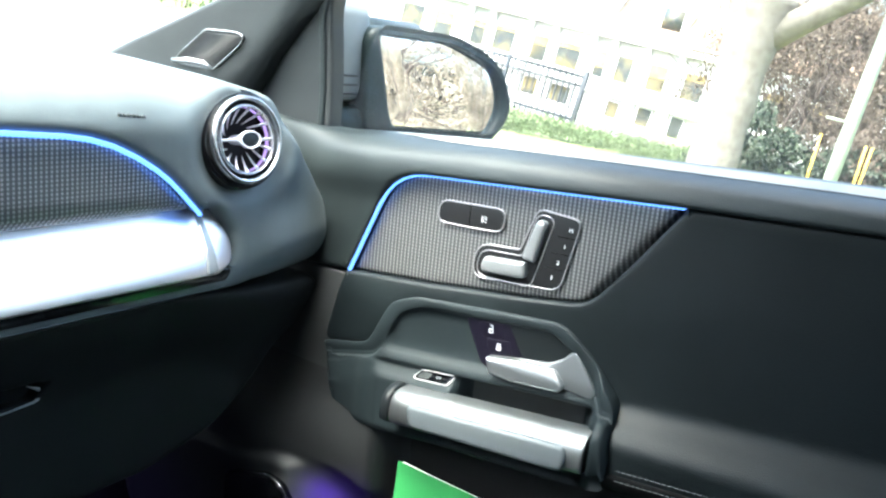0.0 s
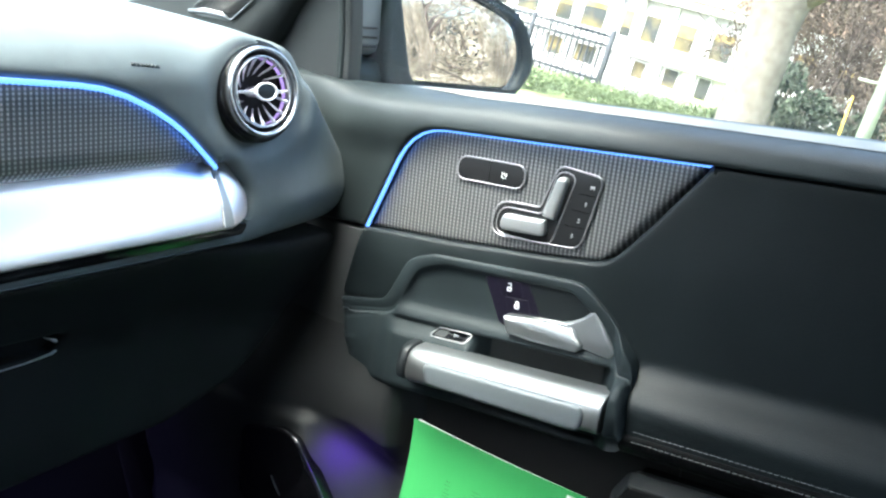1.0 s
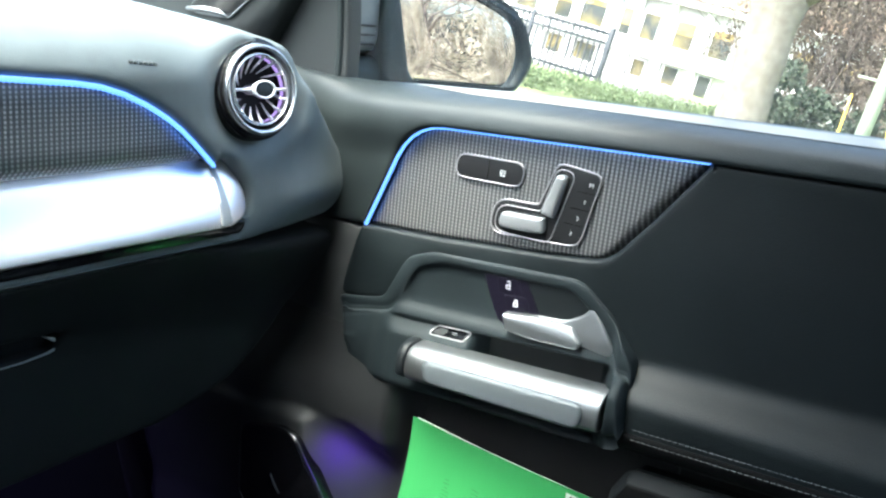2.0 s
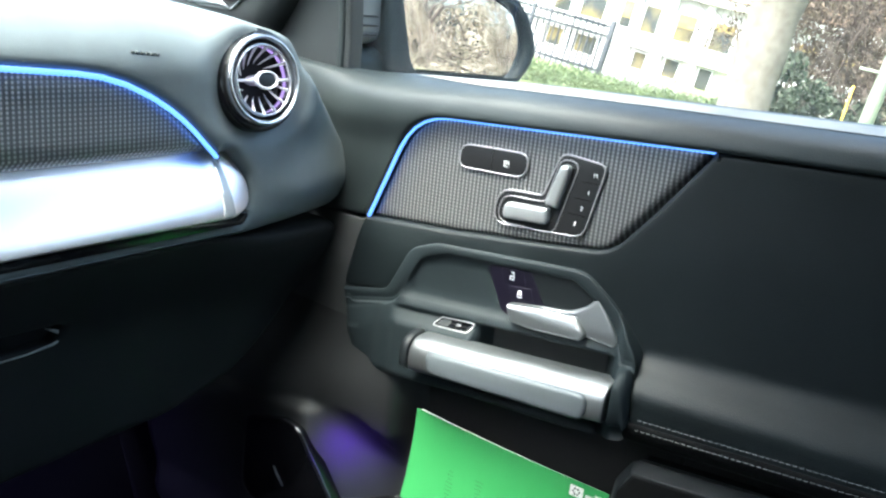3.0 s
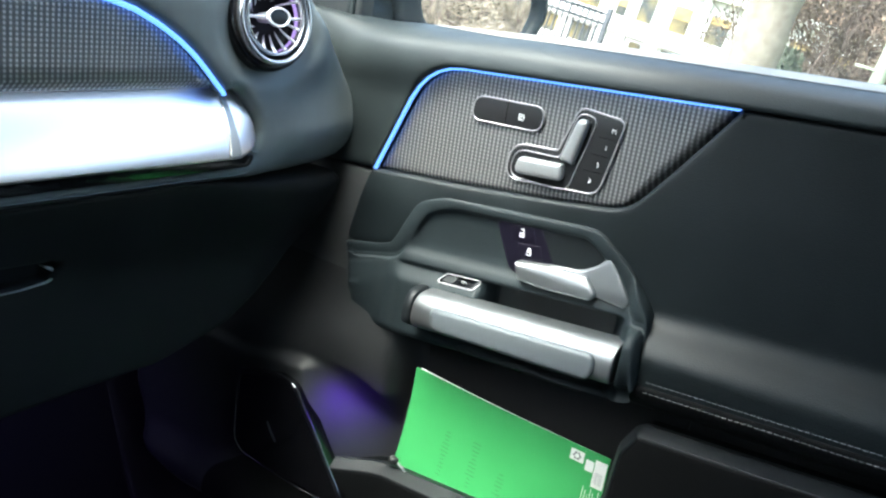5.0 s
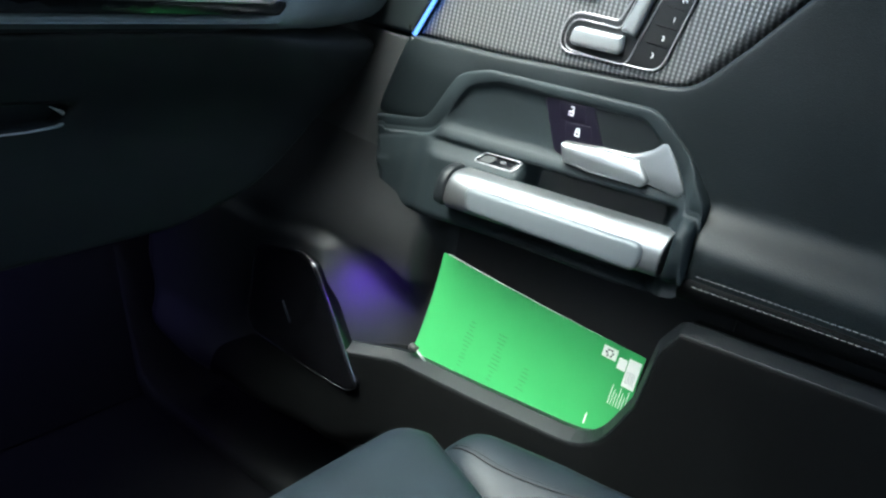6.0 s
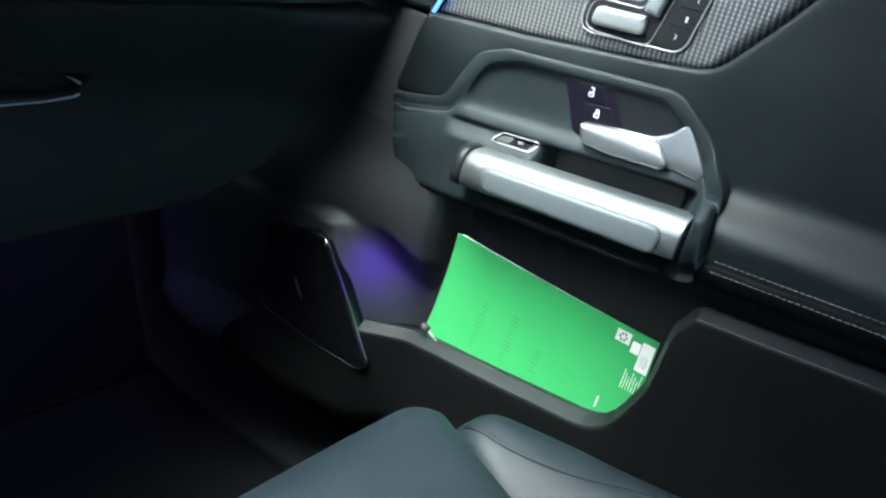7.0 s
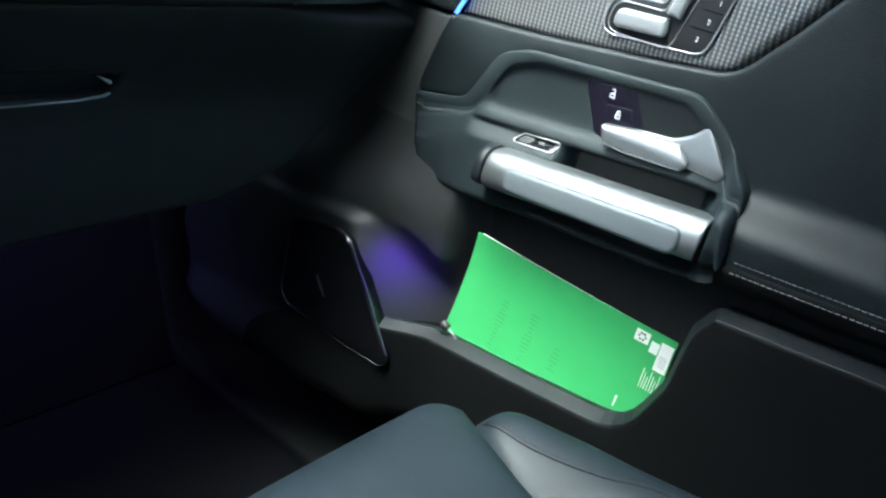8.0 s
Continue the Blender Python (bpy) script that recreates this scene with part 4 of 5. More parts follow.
part("glove_box", shell([(-0.20, 1.064, 0.01), (0.70, 1.070, 0.02), (0.715, 0.985, 0.03), (0.667, 0.925, 0.05), (0.590, 0.860, 0.08), (0.50, 0.815, 0.1), (-0.20, 0.80, 0.02)], glove_pt, FORWARD, 0.05, 0.008, holes=([(0.24, 0.962, 0.006), (0.350, 0.962, 0.010), (0.362, 0.986, 0.010), (0.24, 0.992, 0.006)],)), GLOVE_SKIN, dash, "black glove box lid")
part("glove_latch", shell([(0.23, 0.955, 0.006), (0.365, 0.955, 0.010), (0.372, 0.988, 0.010), (0.23, 0.995, 0.006)], lambda u, v: Vector((u, 0.672 + 0.01 * (0.99 - v) / 0.03, v)), FORWARD, 0.004, 0.002), RIM_SKIN, dash, "recessed latch")
# Two added silver tubes stand in for highlights on the latch.
part("latch_glint", tube([(0.20, 0.664, 0.9570), (0.320, 0.664, 0.9580), (0.350, 0.664, 0.9610), (0.366, 0.665, 0.9680)], [0.0008, 0.0011, 0.0016, 0.0022], 6), KNOB, dash, "bright tube for the glint along the latch edge")
part("corner_glint", tube([(0.343, 0.667, 0.9805), (0.355, 0.665, 0.9745), (0.365, 0.664, 0.9690)], [0.0006, 0.0022, 0.0030], 8), KNOB, dash, "bright tube for the glint at the latch corner")
part("corner_filler", box(0.462, 0.574, 1.188, 0.520, 0.588, 1.205, 0.003), PAD, dash)
part("core", box(-0.75, 0.605, 1.10, 0.50, 0.63, 1.265, 0.003), DARK, dash, "dark core behind the dash trim")

# ---- air vent ----
VM = Matrix.Translation((0.5315, 0.5545, 1.2555)) @ Vector((-0.08, -0.985, 0.155)).to_track_quat("Z", "Y").to_matrix().to_4x4() @ Matrix.Scale(0.95, 4)
vent = thing("air_vent", "round turbine air vent with chrome rings and violet inside", "air vent", at=(0.535, 0.549, 1.257))
part("housing", lathe([(0.0600, -0.02), (0.0596, -0.006), (0.0580, 0.0005), (0.0555, 0.002), (0.0520, 0.002), (0.0490, -0.001), (0.046, -0.02)], VM), GLOSS, vent, "glossy black outer ring")
part("outer_ring", lathe([(0.0505, -0.006), (0.0522, 0.002), (0.0520, 0.0075), (0.0505, 0.0112), (0.0485, 0.0122), (0.0468, 0.0105), (0.0455, 0.0050), (0.0452, -0.002), (0.0458, -0.006)], VM, closed=True), RING, vent, "satin silver outer ring")
part("inner_ring", lathe([(0.0428, -0.012), (0.0422, 0.003), (0.0412, 0.0085), (0.0398, 0.0102), (0.0384, 0.0088), (0.0380, 0.002), (0.0378, -0.012), (0.0395, -0.014)], VM, closed=True), RING, vent, "satin silver inner ring")
part("throat", lathe([(0.0460, -0.004), (0.0425, -0.008), (0.0385, -0.014), (0.036, -0.026), (0.0, -0.028)], VM), DARK, vent)
for k in range(15):
    a = 2 * math.pi * k / 15 + 0.10
    ca, sa = math.cos(a), math.sin(a)
    if abs(sa) < 0.25:
        continue
    bm = tube([VM @ Vector((r * ca - tw * sa, r * sa + tw * ca, h)) for r, tw, h in ((0.0185, 0.0050, -0.0100), (0.0245, 0.0035, -0.0065), (0.0315, 0.0015, -0.0010), (0.0385, 0.0, 0.0055))], [0.0004, 0.0010, 0.0014, 0.0019], 6)
    part("vane", bm, VANE, vent)
hub_m = VM @ Matrix.Translation((0, 0, -0.002)) @ Matrix.Diagonal((1.5, 0.95, 1, 1))
part("hub", lathe([(0.0060, -0.014), (0.0066, -0.002), (0.0072, 0.004), (0.0082, 0.010), (0.0112, 0.0125), (0.0112, 0.0150), (0.0102, 0.0163), (0.0090, 0.0158), (0.0088, 0.0140)], hub_m, 28), VANE, vent)
part("hub_cap", lathe([(0.0, 0.0152), (0.0070, 0.0150), (0.0090, 0.0142)], hub_m, 28), RIM_SKIN, vent, "dark grey cap")
for sx in (-1, 1):
    part("spoke", tube([VM @ Vector((sx * r, 0, hh)) for r, hh in ((0.010, 0.001), (0.018, 0.001), (0.028, 0.002), (0.0385, 0.004))], [0.0040, 0.0024, 0.0016, 0.0020], 8), VANE, vent)
part("vent_lamp", lathe([(0.0373, -0.0040), (0.0373, 0.0010)], VM, 48), VIOLET, vent, "violet ring lamp inside the rim")

# ---- pillar, sail panel and tweeter ----
pillar_x = lambda y, z: 0.690 - 0.06 * smooth01((z - 1.30) / 0.5) - 0.05 * smooth01((y - 0.68) / 0.3) + 0.020 * smooth01((0.755 - 0.95 * (z - 1.298) - y) / 0.05)
tagged(part("pillar_front", shell([(1.02, 1.27, 0.02), (0.965, 1.315, 0.03), (0.76, 1.413, 0.2), (0.36, 1.640, 0.02), (0.30, 1.640, 0.02), (0.47, 1.530, 0.05), (0.598, 1.426, 0.05), (0.640, 1.388, 0.05), (0.682, 1.345, 0.05), (0.722, 1.292, 0.03), (0.736, 1.250, 0.01)], door_at(pillar_x), OUTWARD, 0.04, 0.008), PLASTIC), "grey-black trim of the windscreen pillar", kind="structure")
part("window_frame", shell([(0.800, 1.245, 0.01), (0.750, 1.380, 0.1), (0.556, 1.549, 0.1), (0.30, 1.667, 0.01), (-0.66, 1.70, 0.01), (-0.66, 1.66, 0.01), (0.28, 1.632, 0.05), (0.500, 1.542, 0.05), (0.596, 1.425, 0.08), (0.596, 1.245, 0.004)], door_at(lambda y, z: 0.730 - 0.080 * smooth01((z - 1.28) / 0.5)), OUTWARD, 0.025, 0.005), PLASTIC, door, "black frame and sail panel of the window")
part("window_seal", shell([(0.614, 1.245, 0.003), (0.614, 1.418, 0.05), (0.518, 1.533, 0.05), (0.29, 1.626, 0.02), (0.285, 1.613, 0.01), (0.508, 1.523, 0.05), (0.605, 1.413, 0.06), (0.605, 1.245, 0.003)], door_at(lambda y, z: 0.7255 - 0.080 * smooth01((z - 1.28) / 0.5)), OUTWARD, 0.02, 0.003), LEATHER, door, "rubber seal of the window frame")
TW = [(0.830, 1.322, 0.010), (0.773, 1.371, 0.012), (0.700, 1.3715, 0.012), (0.761, 1.319, 0.010)]
tw_x = lambda y, z: pillar_x(y, z) - 0.004
tweeter = part("tweeter", shell(TW, door_at(tw_x), OUTWARD, 0.006, 0.002), BUTTON)
tagged(tweeter, "ribbed tweeter cover with silver rim on the pillar", "speaker")
part("rim", tube([(tw_x(p.x, p.y) - 0.0005, p.x, p.y) for p in rounded(TW, 0.005)], 0.0012, 6, closed=True), SATIN, tweeter)

for k in range(14):
    t = (k + 1.2) / 15.5
    a, b = Vector((0.822, 1.329)).lerp(Vector((0.774, 1.3695)), t), Vector((0.758, 1.325)).lerp(Vector((0.706, 1.3680)), t)
    part("slat", tube([(tw_x(p.x, p.y) - 0.001, p.x, p.y) for p in (a, a.lerp(b, 0.5), b)], 0.0011, 6), BUTTON, tweeter)
lip = [(0.826, 1.325), (0.800, 1.327), (0.775, 1.325), (0.762, 1.3195)]
part("lip", tube([(tw_x(y, z) - 0.001, y, z) for y, z in lip], [0.003, 0.0048, 0.0042, 0.0015], 8), SATIN, tweeter, "satin silver lower lip")
EMB = mat("embossed_skin", (0.060, 0.068, 0.071), 0.55)
for k in range(6):
    u = 0.368 + 0.0054 * k
    p = dash_pt(u, 1.2825 - 0.0004 * k)
    part("embossed_mark", box(p.x, p.y - 0.0003, p.z, p.x + 0.004, p.y + 0.002, p.z + 0.003, 0.0), EMB, dash)

# ---- door mirror ----
MM = Matrix.Translation((0.955, 0.575, 1.322)) @ Vector((-0.29, -0.955, 0.03)).to_track_quat("Z", "Y").to_matrix().to_4x4()
mirror = thing("door_mirror", "black outside door mirror reflecting street trees", "mirror", at=(0.955, 0.575, 1.322))
RIMM = [(-0.119, 0.070, 0.012), (0.02, 0.066, 0.16), (0.112, 0.036, 0.07), (0.138, -0.025, 0.05), (0.110, -0.073, 0.035), (-0.086, -0.068, 0.035)]
RIM_OUT = [(-0.142, 0.080, 0.03), (0.02, 0.079, 0.16), (0.130, 0.044, 0.08), (0.166, -0.030, 0.06), (0.126, -0.082, 0.045), (-0.138, -0.074, 0.02)]
msurf = lambda d: (lambda u, v: MM @ Vector((u, v, d)))
MBACK = MM.to_3x3() @ Vector((0, 0, -1))
part("glass", shell(RIMM, msurf(0.0), MBACK, 0.004, 0.0005, grid=0.05), MIRROR, mirror, "mirror glass")
part("housing", shell(RIM_OUT, msurf(0.012), MBACK, 0.10, 0.012, holes=(RIMM,)), MIRROR_SKIN, mirror, "black mirror housing")
part("cap", box(0.740, 0.622, 1.290, 0.850, 0.76, 1.432, 0.022), MIRROR_CAP, mirror, "grey-black mirror body")
for k in range(3):
    part("groove", box(0.772, 0.6203, 1.3020 + 0.0125 * k, 0.816, 0.626, 1.3050 + 0.0125 * k, 0.0007), BUTTON, mirror)
part("back_shell", box(0.846, 0.625, 1.235, 1.05, 0.72, 1.415, 0.04), MIRROR_SKIN, mirror, "rounded mirror back")
part("arm", box(0.740, 0.612, 1.195, 0.866, 0.70, 1.287, 0.022), MIRROR_SKIN, mirror, "black mirror foot")

# ---- front seat ----
seat = thing("car_seat", "blue-black leather front seat with stitched bolster", "car seat", at=(0.34, 0.05, 0.45))


def cushion_z(x, y):
    return 0.738 + 0.008 * math.cos((x - 0.36) / 0.2) - 0.045 * smooth01((y - 0.27) / 0.10) ** 2 - 0.02 * smooth01((0.12 - y) / 0.3)


def bolster_z(x, y):
    c = 0.568 + 0.03 * smooth01((0.25 - y) / 0.3)
    return 0.744 - ((x - c) / 0.05) ** 2 * 0.018 - 0.035 * smooth01((y - 0.22) / 0.08) ** 2 + 0.02 * smooth01((0.15 - y) / 0.3)


DOWN = (0, 0, -1)
part("cushion", shell([(0.10, -0.28, 0.03), (0.400, -0.28, 0.01), (0.483, 0.165, 0.15), (0.538, 0.285, 0.02), (0.525, 0.335, 0.06), (0.30, 0.352, 0.1), (0.12, 0.34, 0.06)], lambda x, y: Vector((x, y, cushion_z(x, y))), DOWN, 0.16, 0.022, grid=0.016), SEAT, seat)
part("bolster", shell([(0.402, -0.28, 0.01), (0.485, 0.165, 0.15), (0.537, 0.282, 0.02), (0.578, 0.268, 0.04), (0.608, 0.16, 0.1), (0.645, -0.28, 0.02)], lambda x, y: Vector((x, y, bolster_z(x, y))), DOWN, 0.16, 0.018, grid=0.010), SEAT, seat)
seam = spline([(0.541, 0.262, 0), (0.538, 0.218, 0), (0.544, 0.176, 0), (0.558, 0.129, 0), (0.577, 0.085, 0), (0.590, 0.02, 0)], 8)
part("seam", tube([(p.x, p.y, bolster_z(p.x, p.y) + 0.0002) for p in seam], 0.0011, 6), DARK, seat, "dark stitched seam")
bm = bmesh.new()
for a, b in zip(seam, seam[1:]):
    for k in range(2):
        p, q = a.lerp(b, 0.5 * k), a.lerp(b, 0.5 * k + 0.32)
        tube([(p.x + 0.004, p.y, bolster_z(p.x + 0.004, p.y) + 0.0003), (q.x + 0.004, q.y, bolster_z(q.x + 0.004, q.y) + 0.0003)], 0.0004, 5, bm)
tagged(part("stitching", bm, LEATHER, seat), kind="stuff")
tagged(part("seat_base", box(0.12, -0.25, 0.42, 0.60, 0.24, 0.60, 0.02), PLASTIC, seat), "black seat base")

# inner side sill between carpet and door
rows = []
for k in range(46):
    y = 1.0 - 0.042 * k
    rise = 0.20 * max(0.0, (y - 0.862) / 0.138)
    rows.append([(0.634 + 0.135 * rise, y, 0.421 + rise), (0.637 + 0.13 * rise, y, 0.434 + rise), (0.645 + 0.10 * rise, y, 0.440 + rise), (0.690, y, 0.4415 + rise), (0.796, y, 0.442 + rise)])
tagged(part("side_sill", sweep(rows), SILL_PLASTIC), "black plastic sill plate beside the carpet", kind="structure")

# ---- ambient lamps ----
pl = new("pocket_light", bpy.data.lights.new("pocket_light", "SPOT"))
pl.data.energy, pl.data.color, pl.data.shadow_soft_size, pl.data.spot_size, pl.data.spot_blend = 0.14, (0.18, 0.02, 1.0), 0.03, radians(75), 1.0
pl.matrix_world = look((0.630, 0.440, 0.800), (0.695, 0.508, 0.752))
fl = new("footwell_light", bpy.data.lights.new("footwell_light", "SPOT"))
fl.data.energy, fl.data.color, fl.data.shadow_soft_size, fl.data.spot_size, fl.data.spot_blend = 0.15, (0.34, 0.20, 1.0), 0.03, radians(150), 1.0
fl.matrix_world = look((0.33, 0.84, 0.80), (0.44, 0.97, 0.56))

# ---- outside: the street, tilted and turned to fit the camera's view ----
OUT = Matrix.Translation((-0.15, -0.12, 0)) @ Matrix.Rotation(radians(-0.4), 4, "Z") @ Matrix.Translation((0.15, 0.12, 0.10)) @ Matrix.Rotation(radians(8.0), 4, "X") @ Matrix.Rotation(radians(4.5), 4, "Y")


def outdoors(ob):
    ob.matrix_world = OUT @ ob.matrix_basis
    return ob


GRASS = mat("lawn", (0.10, 0.16, 0.05), 0.9, spec=0.1)
tint(GRASS, noise_of(GRASS, 1.3, 10.0), (0.10, 0.15, 0.05), (0.26, 0.27, 0.14))
bump(GRASS, noise_of(GRASS, 30.0, 4.0), 0.8, 0.05)
ASPHALT = mat("pale_asphalt", (0.12, 0.115, 0.11), 0.85)
tint(ASPHALT, noise_of(ASPHALT, 2.0, 10.0), (0.09, 0.088, 0.085), (0.17, 0.16, 0.155))
PAVING = mat("pale_paving", (0.38, 0.35, 0.33), 0.85)
tint(PAVING, noise_of(PAVING, 1.5, 8.0), (0.24, 0.22, 0.205), (0.34, 0.315, 0.30))
WHITE = mat("pale_stucco", (0.72, 0.71, 0.67), 0.8)
tint(WHITE, noise_of(WHITE, 0.7, 8.0), (0.52, 0.51, 0.49), (0.64, 0.63, 0.60))
STONE = mat("grey_stone_band", (0.50, 0.49, 0.46), 0.8)
tint(STONE, noise_of(STONE, 1.1, 8.0), (0.26, 0.255, 0.24), (0.34, 0.335, 0.32))
ROOFING = mat("brown_tiles", (0.20, 0.12, 0.08), 0.8)
tint(ROOFING, noise_of(ROOFING, 3.0, 6.0), (0.14, 0.09, 0.06), (0.30, 0.20, 0.14))
WINDOW = mat("dim_window_pane", (0.05, 0.055, 0.05), 0.08)
tint(WINDOW, noise_of(WINDOW, 0.9, 3.0), (0.035, 0.038, 0.035), (0.14, 0.11, 0.05), 0.45, 0.65)
BLIND = mat("cream_blind", (0.55, 0.43, 0.22), 0.8)
tint(BLIND, noise_of(BLIND, 1.4, 4.0), (0.20, 0.135, 0.04), (0.36, 0.27, 0.11))
IRON = mat("dark_iron_paint", (0.03, 0.032, 0.04), 0.5)
bump(IRON, noise_of(IRON, 40.0), 0.3, 0.004)
BARK = mat("pale_bark", (0.30, 0.26, 0.20), 0.9, spec=0.1)
tint(BARK, noise_of(BARK, 9.0, 10.0), (0.125, 0.110, 0.092), (0.185, 0.166, 0.142))
bump(BARK, noise_of(BARK, 22.0, 6.0), 0.5, 0.012)
TWIG = mat("brown_twigs", (0.20, 0.15, 0.12), 0.9, spec=0.1)
tint(TWIG, noise_of(TWIG, 8.0), (0.075, 0.058, 0.050), (0.14, 0.112, 0.096))
POLE_GREEN = mat("weathered_pale_pole", (0.34, 0.38, 0.30), 0.7)
tint(POLE_GREEN, noise_of(POLE_GREEN, 4.0, 8.0), (0.19, 0.215, 0.165), (0.28, 0.31, 0.25))
YELLOW = mat("yellow_plastic_guard", (0.60, 0.36, 0.03), 0.5)
tint(YELLOW, noise_of(YELLOW, 9.0), (0.52, 0.30, 0.02), (0.66, 0.42, 0.05))


def leaf_mat(name, *ramp):
    """Leaves that differ one by one."""
    m = mat(name, ramp[0], 0.8, spec=0.05)
    g = m.node_tree.nodes.new("ShaderNodeNewGeometry")
    r = m.node_tree.nodes.new("ShaderNodeValToRGB")
    els = r.color_ramp.elements
    while len(els) < len(ramp):
        els.new(0.5)
    for i, c in enumerate(ramp):
        els[i].position, els[i].color = i / (len(ramp) - 1), (*c, 1)
    link(m, g.outputs["Random Per Island"], r.inputs[0])
    link(m, r.outputs[0], shader(m).inputs["Base Color"])
    return m


DRY = leaf_mat("dry_tan_leaves", (0.060, 0.048, 0.038), (0.085, 0.066, 0.052), (0.12, 0.092, 0.072), (0.075, 0.06, 0.045), (0.15, 0.122, 0.10))
CREAM = leaf_mat("cream_leaves", (0.21, 0.175, 0.13), (0.29, 0.25, 0.19), (0.36, 0.32, 0.26), (0.14, 0.10, 0.07), (0.42, 0.38, 0.32))
GREEN = leaf_mat("green_leaves", (0.085, 0.11, 0.055), (0.11, 0.14, 0.07), (0.145, 0.17, 0.095), (0.10, 0.125, 0.07))
DEEP = leaf_mat("dark_evergreen_leaves", (0.028, 0.036, 0.026), (0.045, 0.055, 0.038), (0.06, 0.07, 0.05), (0.085, 0.09, 0.075))


def sheet(name, x0, y0, x1, y1, z, material, label):
    bm = box(x0, y0, z - 0.3, x1, y1, z, 0.01)
    return tagged(outdoors(part(name, bm, material, smooth=False)), label, kind="structure")


bm = bmesh.new()
bmesh.ops.create_grid(bm, x_segments=40, y_segments=40, size=2500)
tagged(outdoors(part("ground", bm, GRASS)), "pale green lawn reaching into the distance", kind="structure")
sheet("road", -9, -80, 2.6, 120, 0.012, ASPHALT, "pale asphalt street beside the kerb")
sheet("kerb", 2.6, -80, 2.78, 120, 0.14, PAVING, "concrete kerb stone step")
sheet("pavement", 2.784, -80, 5.2, 120, 0.13, PAVING, "pale concrete pavement")
sheet("side_road", 5.204, 13.5, 60, 24.0, 0.016, PAVING, "pale side road crossing the lawn")
sheet("car_park_lane", 25.0, -60, 31.0, 13.4, 0.02, ASPHALT, "asphalt lane before the building")

# building with piers, two rows of windows and a tiled roof
BX = 40.0
bld = thing("building", "pale stucco building with tall windows between piers", "building", at=(BX, 10, 0))
part("wall", box(BX + 0.25, -20, -1, BX + 12, 45, 4.05, 0.0), WHITE, bld)
part("band", box(BX - 0.12, -20, 1.02, BX + 0.246, 45, 1.22, 0.03), STONE, bld, "stone band between the storeys")
part("cornice", box(BX - 0.35, -20, 3.75, BX + 0.246, 45, 4.10, 0.05), WHITE, bld, "white cornice")
bm = bmesh.new()
prof = [(BX - 0.45, 4.11), (BX + 3.0, 7.6), (BX + 9, 7.6), (BX + 12.4, 4.11)]
lo, hi = [bm.verts.new((x, -2.0, z)) for x, z in prof], [bm.verts.new((x, 16.5, z)) for x, z in prof]
for i in range(4):
    bm.faces.new((lo[i], lo[(i + 1) % 4], hi[(i + 1) % 4], hi[i]))
bm.faces.new(lo)
bm.faces.new(hi)
part("roof", bm, ROOFING, bld, "brown tiled roof", smooth=False)
for yy in (3.2, 6.4, 9.6, 12.9):
    dorm = part("dormer", box(BX + 0.2, yy, 4.4, BX + 2.6, yy + 1.5, 6.0, 0.04), WHITE, bld)
    part("dormer_pane", box(BX + 0.17, yy + 0.25, 4.75, BX + 0.22, yy + 1.25, 5.75, 0.0), WINDOW, dorm)
part("upper_wall", box(BX + 0.25, 16.6, 4.06, BX + 12, 45, 12, 0.0), WHITE, bld)
EY = -0.3


def window(y0, y1, z0, z1, blind):
    fr = bmesh.new()
    w = 0.04
    for a, b, c, d in ((y0, y1, z0, z0 + w), (y0, y1, z1 - w, z1), (y0, y0 + w, z0 + w, z1 - w), (y1 - w, y1, z0 + w, z1 - w)):
        box(BX + 0.06, a, c, BX + 0.246, b, d, 0.0, fr)
    f = part("window", fr, WHITE, bld, smooth=False)
    part("pane", box(BX + 0.12, y0 + w, z0 + w, BX + 0.15, y1 - w, z1 - w, 0), WINDOW, f, smooth=False)
    if blind:
        part("blind", box(BX + 0.09, y0 + w, z1 - w - blind * (z1 - z0), BX + 0.11, y1 - w, z1 - w, 0), BLIND, f, smooth=False)


def by_view(y):
    return EY + (y - EY) * BX / 34.0


spans = [(9.45, 10.35), (11.02, 11.86), (12.55, 13.3), (13.7, 14.26), (14.95, 16.1), (16.2, 17.35), (18.2, 19.3), (19.4, 20.5), (21.5, 22.6), (23.2, 24.5), (7.9, 8.8), (6.3, 7.2), (4.7, 5.6), (3.1, 4.0), (1.5, 2.4)]
for i, (a, b) in enumerate(spans):
    window(by_view(a), by_view(b), 1.80, 3.10, (0.25, 0.45, 0.0, 0.6, 0.2, 0.35, 0.15)[i % 7])
    p = by_view(b) + 0.14
    part("pier", box(BX + 0.0, p, -0.5, BX + 0.246, p + 0.38, 3.74, 0.03), WHITE, bld)
for a, b, z0, z1 in ((9.8, 10.38, -0.1, 0.98), (11.17, 11.83, 0.05, 0.98), (12.6, 13.2, 0.05, 0.9), (7.9, 8.5, 0.05, 0.98), (6.3, 7.0, 0.05, 0.98), (14.9, 15.9, 0.05, 0.98), (16.4, 17.3, 0.05, 0.98), (18.3, 19.2, 0.05, 0.98), (19.6, 20.4, 0.05, 0.98)):
    window(by_view(a), by_view(b), z0, z1, 0)
outdoors(bld)

